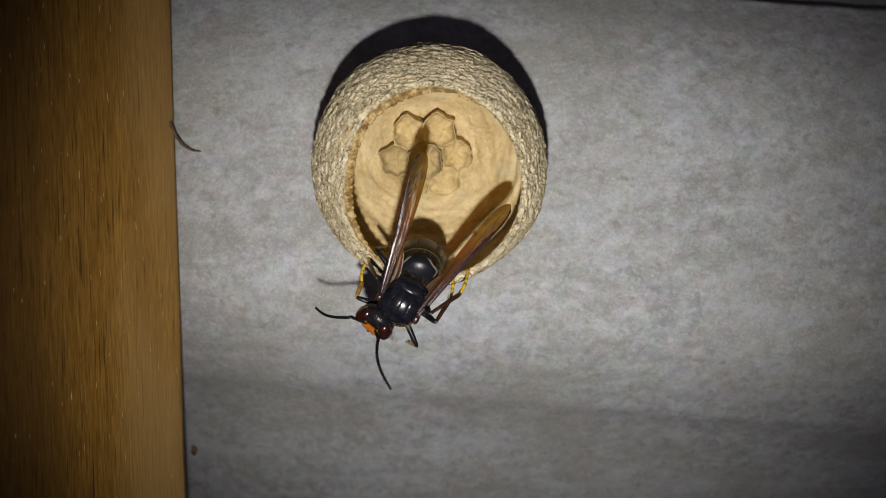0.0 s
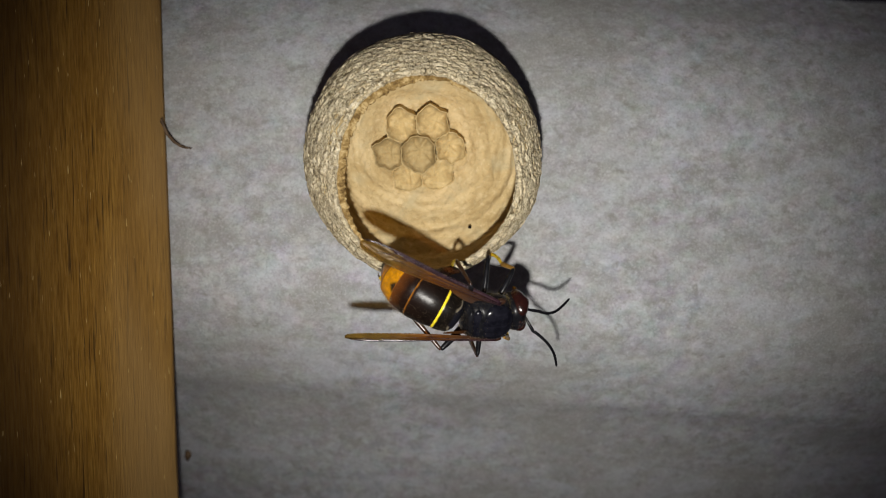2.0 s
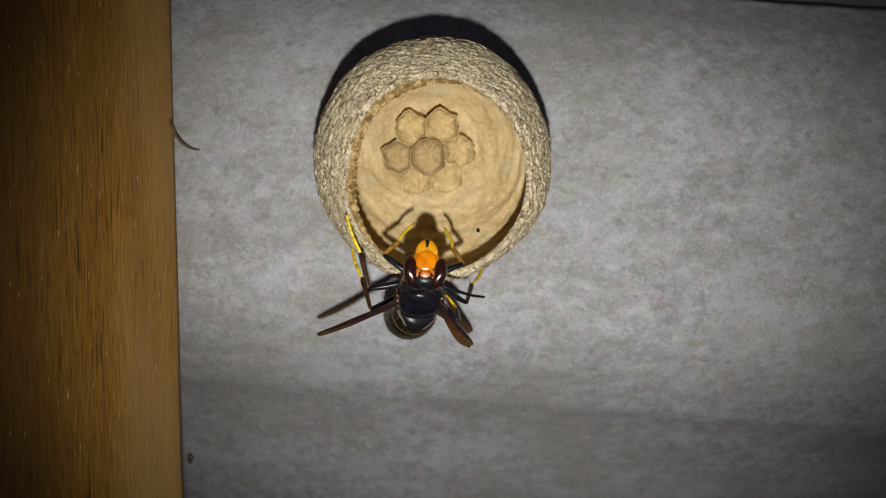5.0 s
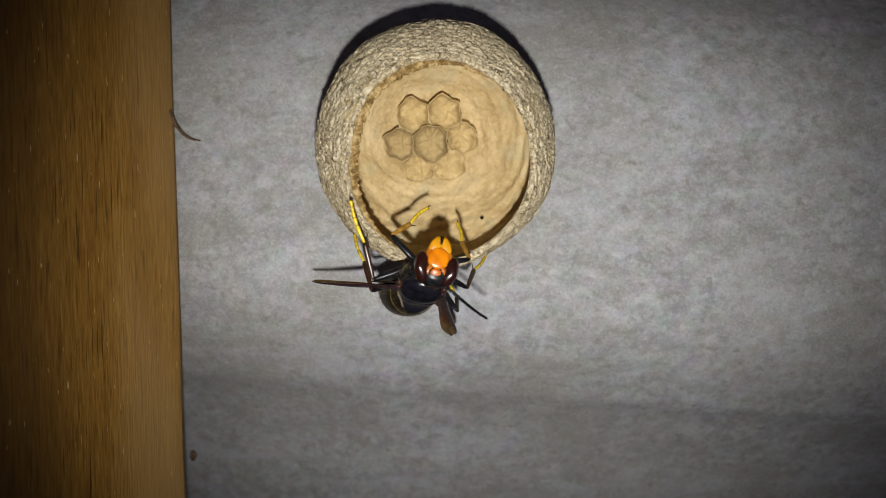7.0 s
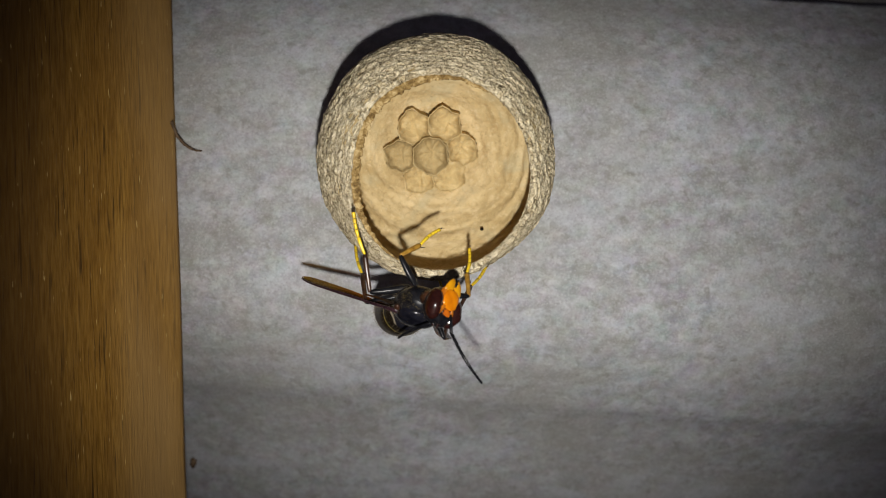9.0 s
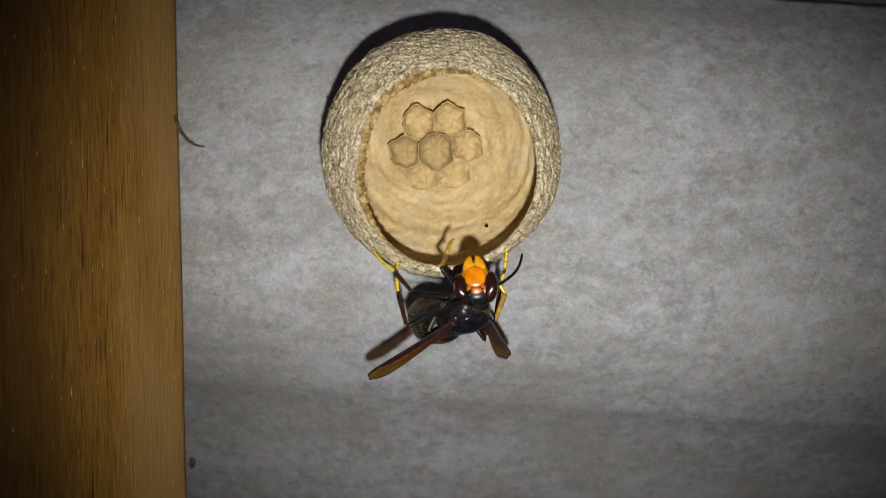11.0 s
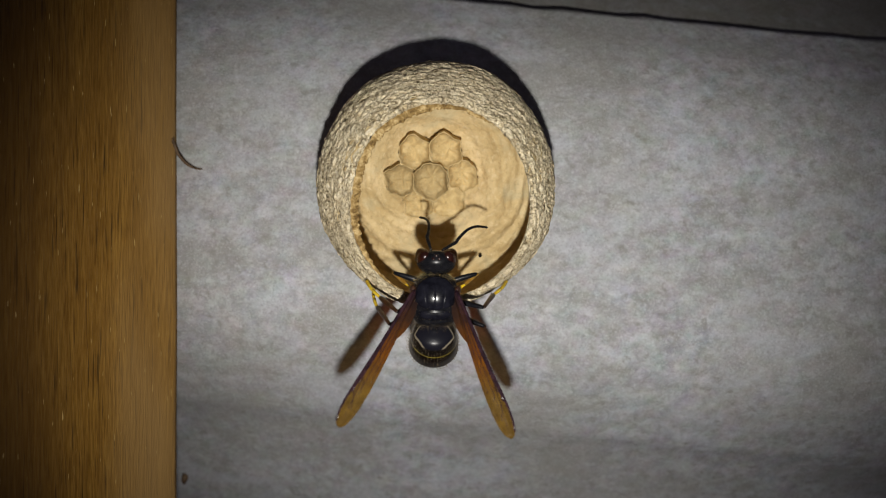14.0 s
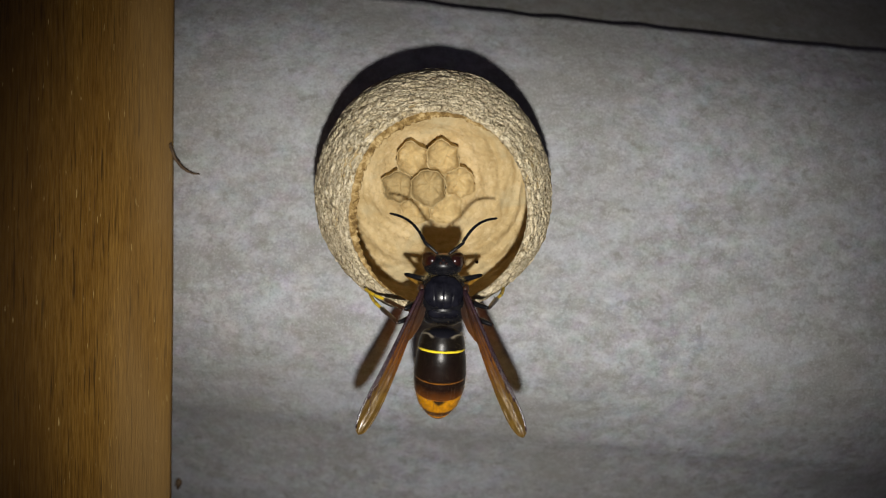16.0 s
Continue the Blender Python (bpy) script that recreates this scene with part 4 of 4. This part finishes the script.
def key(t, at, body, head, nod, gaster, left, right, feeler_l, feeler_r, *feet):
    """One stance: places in millimetres in the place's frame, headings in degrees."""
    b = heading(*body)
    back = b @ Vector((0, 0, 1))
    def limb(v, fallback):
        q = heading(v[0], v[1], 0)
        f = q @ Vector((1, 0, 0))
        q = axes(f, fallback)
        return q @ Matrix.Rotation(radians(v[2] if len(v) > 2 else 0), 3, "X").to_quaternion()
    h = heading(*head)
    g = limb(gaster, back)
    STANCES.append((t, [Vector(at), Vector(nod)] + [Vector(p) for p in feet], [b, h, g, limb(left, back), limb(right, back), limb(feeler_l, h @ Vector((0, 0, 1))), limb(feeler_r, h @ Vector((0, 0, 1)))]))


# -- hornet stances --
key(0.0, (-6.0, 107.3, -7.6), (-122, 0, 0), (-130, 20, 0), (-1.3, 0.0, 1.0), (83, -84, 0), (50, -4, 0), (73, 7, 0),
    (-69, 39), (167, -32), (-5.8, 118.7, -15.4), (1.5, 114.7, -4.2), (4.0, 114.5, -3.4), (-12.8, 116.6, -2.6), (-11.9, 115.9, -1.3), (-9.2, 123.1, 0.1))
key(0.3, (-5.1, 107.3, -11.2), (-94, -5, 0), (-96, -12, 0), (-0.7, 0.0, 1.0), (86, -40, 0), (60, -13, 0), (94, 7, 0),
    (-72, -40), (-150, -1), (-2.8, 113.1, -15.4), (0.7, 116.7, -5.9), (4.2, 116.4, -4.7), (-11.7, 112.4, -4.7), (-11.4, 114.2, -3.0), (-9.5, 117.4, -3.0))
key(0.5, (-2.7, 107.3, -12.1), (-90, -38, 0), (-90, -60, 0), (-0.3, 0.0, 0.9), (92, 4, 0), (72, -11, 0), (115, -12, 0),
    (-30, -50), (-136, -58), (-0.1, 114.2, -12.7), (2.3, 122.0, -10.5), (4.2, 115.8, -4.7), (-5.3, 114.2, -12.7), (-11.8, 119.2, -3.6), (-12.2, 117.6, -3.2))
key(0.7, (-1.9, 107.3, -11.8), (-86, -40, -3), (-86, -58, 0), (-0.3, 0.0, 1.4), (96, 4, 0), (65, -33, 0), (122, 50, 0),
    (-38, -35), (-138, -16), (0.5, 114.2, -13.0), (3.2, 117.6, -5.3), (5.1, 119.2, -4.6), (-4.7, 114.2, -13.2), (-12.8, 119.9, -3.0), (-10.0, 115.4, 0.8))
key(1.0, (-0.4, 107.3, -11.8), (-48, -42, -5), (-55, -62, 0), (0.1, 0.0, 2.0), (104, 4, 0), (97, 42, -10), (161, 50, 75),
    (19, -42), (-69, -58), (1.8, 114.2, -11.6), (8.9, 117.7, -2.1), (2.0, 115.9, -5.5), (-1.5, 117.0, -11.0), (-12.7, 117.0, -2.8), (-12.3, 119.3, -3.7))
key(1.5, (4.7, 107.3, -11.7), (12, -30, -14), (-10, -58, -10), (0.7, 0.0, 1.9), (125, 0, 0), (122, 58, 10), (179, 27, -30),
    (3, -29), (-69, -55), (6.2, 120.6, -4.0), (8.8, 120.8, -2.5), (1.3, 106.2, -5.1), (6.0, 117.0, -10.0), (3.0, 118.0, -10.5), (-13.7, 118.9, -2.5))
key(2.0, (7.2, 107.3, -11.5), (4, -16, -30), (8, -10, -45), (-0.6, 0.0, 0.2), (146, -12, 0), (156, 15, 10), (-180, 8, -30),
    (8, -41), (-57, -21), (8.8, 118.2, -2.3), (8.8, 120.8, -2.5), (2.3, 114.7, -4.1), (9.5, 114.3, -11.6), (5.0, 118.0, -11.0), (-8.7, 108.5, -5.6))
key(2.3, (5.9, 107.3, -11.1), (8, 0, -25), (8, 0, -35), (-0.1, 0.0, 0.3), (152, -28, 0), (149, 3, 0), (-177, 15, 0),
    (23, -60), (-61, 13), (9.1, 117.7, -2.0), (7.8, 119.9, -3.0), (0.6, 116.9, -4.0), (10.1, 113.4, -11.4), (5.0, 118.0, -11.0), (0.0, 118.0, -11.0))
key(2.5, (3.6, 107.3, -9.6), (12, 5, -35), (5, 30, -65), (0.4, 0.0, -0.1), (167, -40, 0), (165, 9, 0), (-156, -19, 0),
    (-122, 75), (-41, 27), (7.7, 115.2, -1.2), (8.8, 117.8, -2.2), (-15.2, 117.0, -0.6), (8.0, 112.9, -8.6), (5.0, 118.0, -10.5), (-0.5, 118.0, -10.5))
key(2.7, (-0.2, 107.3, -12.4), (28, 22, -45), (25, 45, -45), (-0.2, 0.0, 2.0), (165, -48, 0), (-179, -5, 0), (-142, -44, 0),
    (-144, 62), (-35, 29), (-0.5, 114.4, -1.7), (-3.7, 117.3, -1.2), (-15.3, 116.9, -0.5), (4.2, 111.0, -7.8), (3.9, 113.9, -11.0), (1.5, 119.3, -5.9))
key(3.0, (-0.3, 107.3, -11.9), (35, 30, -45), (40, 58, -30), (0.0, 0.0, 1.3), (163, -48, 0), (178, -7, 0), (-140, -41, -2),
    (-163, 55), (-29, 30), (1.5, 114.3, -1.5), (-2.5, 118.9, -2.8), (-15.8, 119.7, -0.4), (2.0, 115.6, -1.9), (4.4, 113.3, -9.5), (1.5, 119.3, -5.9))
key(3.2, (-2.0, 107.3, -10.3), (55, 40, -25), (44, 70, -38), (1.5, 0.0, 1.1), (173, -66, 0), (-168, -18, -18), (-122, -46, -2),
    (-137, -71), (-27, 46), (-3.3, 116.0, -1.9), (-11.6, 114.9, -3.2), (-16.2, 121.2, -0.3), (4.5, 117.3, -4.7), (4.5, 117.3, -4.7), (1.5, 119.3, -5.9))
key(3.5, (-2.5, 107.3, -8.2), (70, 52, -8), (68, 73, -18), (0.3, 0.0, 0.9), (-161, -71, 0), (-155, -27, -18), (-98, -51, -2),
    (-141, -71), (-16, 35), (-3.9, 116.5, -0.3), (-13.8, 106.6, 5.7), (-15.8, 120.4, -0.6), (5.8, 115.9, -3.3), (5.5, 118.0, -4.2), (-2.0, 119.3, -6.2))
key(4.0, (-3.9, 107.3, -8.2), (88, 49, 0), (90, 74, 0), (0.2, 0.0, 1.3), (-157, -78, 0), (-145, -41, -18), (-60, -59, -2),
    (-149, -71), (-13, -34), (-6.4, 114.7, 2.3), (-15.8, 112.8, 4.3), (-15.6, 119.6, -0.6), (-1.0, 115.0, 2.0), (5.9, 121.6, -4.2), (-2.0, 119.3, -6.2))
key(6.5, (-4.8, 107.3, -8.0), (78, 54, -5), (59, 73, -18), (1.3, 0.0, 0.2), (150, -73, 0), (-169, -47, -35), (-64, -65, -2),
    (-153, -72), (-43, -30), (-3.8, 112.8, 3.6), (-14.8, 107.1, 3.9), (-15.9, 119.8, -0.4), (1.1, 113.8, 1.9), (5.7, 117.9, -4.0), (-2.0, 119.3, -6.2))
key(7.0, (-4.5, 107.3, -8.5), (74, 59, -6), (53, 78, -25), (1.4, 0.0, -0.1), (145, -69, 0), (180, -47, -35), (-80, -67, -2),
    (-156, -74), (-46, -26), (-3.6, 113.0, 3.0), (-14.7, 106.6, 3.6), (-15.8, 120.3, -0.5), (1.0, 114.6, 0.7), (5.8, 121.5, -4.2), (-2.0, 119.3, -6.2))
key(7.5, (-4.6, 107.3, -9.2), (70, 60, -8), (22, 60, -48), (1.7, 0.0, -0.1), (140, -69, 0), (177, -43, -35), (-75, -67, -2),
    (-154, -72), (-49, -10), (-2.6, 112.4, 2.4), (-9.8, 118.5, 0.4), (-16.0, 119.8, -0.2), (2.2, 114.0, -0.1), (5.8, 121.5, -4.2), (-2.0, 119.3, -6.2))
key(8.0, (-4.5, 107.3, -9.5), (64, 60, -12), (26, 58, -48), (1.5, 0.0, -0.3), (135, -72, 0), (174, -39, -35), (-78, -70, -2),
    (-154, -72), (-53, 20), (-2.5, 112.5, 2.2), (-13.2, 106.3, 5.5), (-15.9, 119.8, -0.4), (2.2, 113.1, 0.4), (5.8, 121.5, -4.2), (-2.0, 119.3, -6.2))
key(8.5, (-5.3, 107.3, -10.3), (45, 62, -22), (12, 50, -58), (0.6, 0.0, -0.9), (135, -73, 0), (172, -43, -35), (-59, -76, -2),
    (-151, -70), (-63, 30), (-2.7, 112.3, 1.5), (-12.8, 106.1, 6.1), (-15.9, 119.8, -0.4), (2.2, 112.4, -1.0), (5.7, 118.0, -4.1), (-2.0, 119.3, -6.2))
key(9.0, (-5.3, 107.3, -10.1), (42, 66, -30), (0, 46, -62), (1.6, 0.0, -1.1), (156, -75, 0), (166, -41, -35), (-72, -76, -2),
    (-147, -40), (-66, 9), (-1.9, 111.5, 1.5), (-14.5, 106.1, 3.9), (-15.8, 120.3, -0.5), (2.7, 113.2, -1.4), (5.8, 121.5, -4.3), (-2.0, 119.3, -6.2))
key(11.3, (0.9, 107.3, -11.9), (40, 45, -60), (115, 74, 19), (-0.6, 0.0, 1.9), (147, -67, 0), (-140, -38, 35), (-59, -63, -2),
    (-159, 34), (45, -38), (-0.9, 112.4, -1.1), (-13.2, 117.7, -2.6), (-9.0, 115.8, -3.3), (3.6, 107.9, -5.1), (8.0, 115.1, -1.5), (1.5, 119.3, -5.9))
key(11.5, (1.1, 107.3, -12.0), (42, 45, -60), (122, 74, 19), (-0.8, 0.0, 1.8), (145, -68, 0), (-145, -37, 35), (-59, -63, -2),
    (-152, 34), (49, -23), (-0.1, 113.0, -1.7), (-13.0, 117.9, -2.9), (-8.7, 115.9, -3.5), (3.6, 107.9, -5.1), (8.8, 115.8, -2.0), (1.5, 119.3, -5.9))
key(12.0, (0.2, 107.3, -9.8), (84, 56, -6), (95, 46, 0), (-0.5, 0.0, 0.5), (-145, -85, 0), (-127, -40, -18), (-45, -52, -2),
    (168, 6), (29, -31), (-1.7, 116.9, -10.0), (-13.7, 117.5, -2.3), (-13.2, 117.7, -2.6), (2.2, 117.0, -10.0), (9.7, 117.1, -1.5), (1.5, 119.3, -5.9))
key(12.5, (0.0, 107.3, -8.5), (90, 54, 0), (92, 30, 0), (0.2, 0.0, -0.7), (-129, -86, 0), (-132, -31, -18), (-63, -46, -2),
    (122, 41), (30, -3), (-1.7, 115.9, -6.2), (-13.2, 116.3, -2.3), (-12.9, 116.8, -2.6), (1.8, 118.7, -5.8), (10.1, 117.0, -1.2), (1.5, 119.3, -5.9))
key(13.0, (-2.2, 107.3, -6.6), (90, 22, 0), (92, -8, 0), (-0.1, 0.0, 0.5), (-88, -79, 0), (-112, 36, 0), (-59, 40, 0),
    (171, -24), (81, -45), (-4.2, 122.9, -6.1), (-12.6, 115.1, -2.4), (-12.6, 119.5, -3.1), (-0.0, 122.9, -6.1), (10.1, 116.9, -1.1), (-1.4, 121.3, -6.6))
key(13.5, (-2.2, 107.3, -7.6), (98, 12, 0), (98, -12, 0), (-0.4, 0.0, 0.9), (-71, -80, 0), (-102, 42, 0), (-49, 44, 0),
    (152, -33), (73, -38), (-4.2, 119.2, -7.5), (-12.9, 116.8, -2.6), (-12.4, 118.3, -3.2), (-0.1, 119.0, -7.4), (8.7, 114.2, -1.6), (-1.5, 121.3, -6.6))
key(14.0, (-2.2, 107.3, -4.7), (90, 0, 0), (90, -5, 0), (0.1, 0.0, 0.6), (-93, -80, 0), (-118, 28, 0), (-69, 25, 0),
    (109, -55), (29, -38), (-4.2, 117.3, -4.2), (-13.0, 115.0, -2.1), (-12.2, 118.3, -3.3), (-0.2, 117.1, -4.2), (9.3, 117.7, -1.9), (-1.4, 118.8, -6.2))
key(14.5, (-1.0, 107.3, -3.9), (86, 0, 0), (78, 0, 0), (0.2, 0.0, -0.1), (-96, -83, 0), (-123, 13, 0), (-75.7, 13, 0),
    (114, -27), (13, -49), (-2.9, 119.8, -3.3), (-13.0, 115.9, -2.2), (-12.8, 118.1, -3.0), (1.2, 119.9, -3.3), (9.3, 117.7, -1.9), (-0.1, 118.9, -5.3))
key(15.0, (-0.7, 107.3, -4.5), (88, 0, 0), (80, 0, 0), (0.1, 0.0, 0.3), (-97, -16, 0), (-119, 19, 0), (-75.7, 14, 0),
    (113, -24), (12, -26), (-2.5, 116.6, -4.1), (-13.1, 116.4, -2.4), (-12.6, 117.1, -2.9), (1.5, 117.7, -4.1), (9.0, 117.6, -2.0), (0.3, 120.0, -6.2))
key(15.5, (-0.8, 107.3, -4.4), (90, 0, 0), (92, 0, 0), (-0.4, 0.0, -0.7), (-93, -7, 0), (-116, 13, 0), (-70.7, 14, 0),
    (139, -32), (36, -21), (-2.6, 116.3, -4.0), (-13.0, 115.9, -2.4), (-12.8, 119.9, -3.0), (1.5, 117.2, -3.9), (9.1, 117.7, -2.0), (0.3, 119.9, -6.1))
key(15.6, (-0.8, 107.3, -3.4), (90, 0, 0), (92, 0, 0), (-0.3, 0.0, -0.7), (-92, -17, 0), (-114, 13, 0), (-71.7, 14, 0),
    (144, -38), (30, -27), (-2.5, 116.6, -4.1), (-13.0, 116.9, -2.6), (-12.8, 119.9, -3.0), (1.6, 117.6, -4.0), (9.1, 117.7, -2.0), (0.4, 120.0, -6.2))
key(15.7, (-0.7, 107.3, -3.5), (90, 0, 0), (92, 0, 0), (-0.3, 0.0, -0.7), (-92, -22, 0), (-114, 13, 0), (-71.7, 14, 0),
    (144, -39), (30, -27), (-2.4, 116.9, -4.2), (-12.9, 116.9, -2.7), (-12.4, 117.4, -3.0), (1.7, 118.1, -4.1), (9.0, 115.8, -1.9), (0.5, 121.8, -6.4))
key(15.8, (-0.6, 107.3, -3.6), (90, 0, 0), (92, 0, 0), (-0.3, 0.0, -0.7), (-92, -18, 0), (-114, 13, 0), (-71.7, 15, 0),
    (144, -39), (30, -27), (-2.3, 117.2, -4.3), (-12.8, 117.0, -2.8), (-12.4, 118.3, -3.1), (1.8, 118.7, -4.3), (9.2, 117.6, -1.9), (0.5, 120.1, -6.3))
key(16.0, (-0.7, 107.3, -3.5), (90, 0, 0), (90, 0, 0), (-0.1, 0.0, -0.0), (-92, -25, 0), (-113, 13, 0), (-67.7, 14, 0),
    (140, -21), (38, -24), (-2.4, 119.8, -3.0), (-12.8, 115.2, -2.4), (-12.4, 118.3, -3.1), (1.7, 119.8, -2.9), (9.3, 117.7, -1.9), (0.4, 118.9, -5.0))
# -- end of stances --


def stance(t):
    """The stance at t, between the two that surround it."""
    for (ta, pa, qa), (tb, pb, qb) in zip(STANCES, STANCES[1:]):
        if t <= tb:
            k = (t - ta) / (tb - ta)
            k = k * k * (3 - 2 * k) if tb - ta > 1 else k
            return [a.lerp(b, k) for a, b in zip(pa, pb)], [a.slerp(b, k) if a.dot(b) >= 0 else a.slerp(-b, k) for a, b in zip(qa, qb)]
    return STANCES[-1][1], STANCES[-1][2]


def bend(hip, toe, out, thigh, shin, foot):
    """Knee and ankle of a leg from hip to toe that bends outwards; the toe is drawn in where it is out of reach."""
    span = toe - hip
    most = (thigh + shin + foot) * 0.97
    if span.length > most:
        toe = hip + span * (most / span.length)
        span = toe - hip
    way = span.normalized()
    side = (out - way * out.dot(way)).normalized()
    slack = 1 - span.length / (thigh + shin + foot)
    ankle = toe - (way * (0.9 - slack * 0.4) - side * (0.12 + 0.9 * slack)).normalized() * foot
    d = (ankle - hip).length
    d = min(max(d, abs(thigh - shin) + 0.3), (thigh + shin) * 0.995)
    w = (ankle - hip).normalized()
    ankle = hip + w * d
    a = (thigh * thigh - shin * shin + d * d) / (2 * d)
    h = math.sqrt(max(thigh * thigh - a * a, 0.0))
    s = (out - w * out.dot(w)).normalized()
    return hip + w * a + s * h, ankle, ankle + (toe - ankle).normalized() * foot


def motions():
    """Key the hornet and all its jointed parts."""
    tracks = {}

    def add(ob, t, m):
        tracks.setdefault(ob.name, (ob, []))[1].append((t, m))
    times = [i / 10 for i in range(161)]
    placed = PLACE.to_quaternion()
    waist = ((0.0, 0.0), (13.9, 0.1), (14.5, 1.6), (15.0, 0.7), (15.4, -0.3), (15.7, -0.2), (16.0, 0.2))
    for t in times:
        places, turns = stance(t)
        at, nod, feet = places[0], places[1], places[2:]
        b, h, g, wl, wr, al, ar = turns
        inv = b.inverted()
        add(hornet, t, Matrix.LocRotScale(PLACE @ (at * MM), placed @ b, None))
        def local(q, place):
            return Matrix.LocRotScale(Vector(place) * MM, inv @ q, None)
        neck = Vector((4.1, 0, -0.2)) + inv @ nod
        add(HEAD, t, local(h, neck))
        add(GASTER, t, local(g, (-3.9 - float(np.interp(t, *zip(*waist))), 0, -0.6)))
        for s, q in ((1, wl), (-1, wr)):
            add(WINGS[s], t, local(q, (1.1, s * 2.85, 1.6)))
        for s, q in ((1, al), (-1, ar)):
            add(FEELERS[s], t, Matrix.LocRotScale(Vector((2.4, s * 0.78, 0.9)) * MM, h.inverted() @ q, None))
        n = 0
        for s in (1, -1):
            for which, (hip, thigh, shin, foot) in LEGS.items():
                hip = Vector((hip[0], s * hip[1], hip[2]))
                toe = inv @ (feet[n] - at)
                n += 1
                out = Vector((0.5 if which == "front" else -0.35, s * 1.0, 0.75))
                knee, ankle, end = bend(hip, toe, out, thigh, shin, foot)
                for ob, p, q in zip(LEG_SETS[(s, which)], (hip, knee, ankle), (knee, ankle, end)):
                    add(ob, t, Matrix.LocRotScale(p * MM, axes(q - p, out), None))
    drawn = ((0.0, 1.0), (1.2, 1.0), (1.5, 0.35), (2.0, 0.7), (2.3, 1.0), (14.6, 1.0), (15.0, 0.4), (15.4, 0.0), (15.7, 0.05), (16.0, 0.34))
    for n, ob in RINGS:
        if DRAWN_IN[n]:
            for t in times:
                add(ob, t, slid(n, float(np.interp(t, *zip(*drawn)))))
    # the jet: held in the abdomen, out at 15.6 s, past the eye's field a moment later
    tips = []
    for t in times:
        places, turns = stance(t)
        root = places[0] + turns[0] @ Vector((-3.9, 0, -0.6))
        tips.append((t, root, turns[2] @ Vector((1, 0, 0))))
    tail = next(root + way * 17.6 for t, root, way in tips if t > 15.55)
    spray = Vector((-0.085, 0.10, -0.99)).normalized()
    for i, ob in enumerate(DROPS):
        for t, root, way in tips:
            if t < 15.55:
                place, along = root + way * (8.5 + 0.4 * i), way
            else:
                late = t - 15.6
                first = 1.4 if i == 0 else 0.6 + 2.7 * i
                if i == 0:
                    late = max(0.0, late - 0.1)
                place, along = tail + spray * (first + 420 * late) + Vector((0, -60, -160)) * late * late, spray
            add(ob, t, Matrix.LocRotScale(PLACE @ (place * MM), placed @ axes(along, Vector((0, -1, 0))), None))
    for ob, rows in tracks.values():
        walk(ob, rows)


motions()
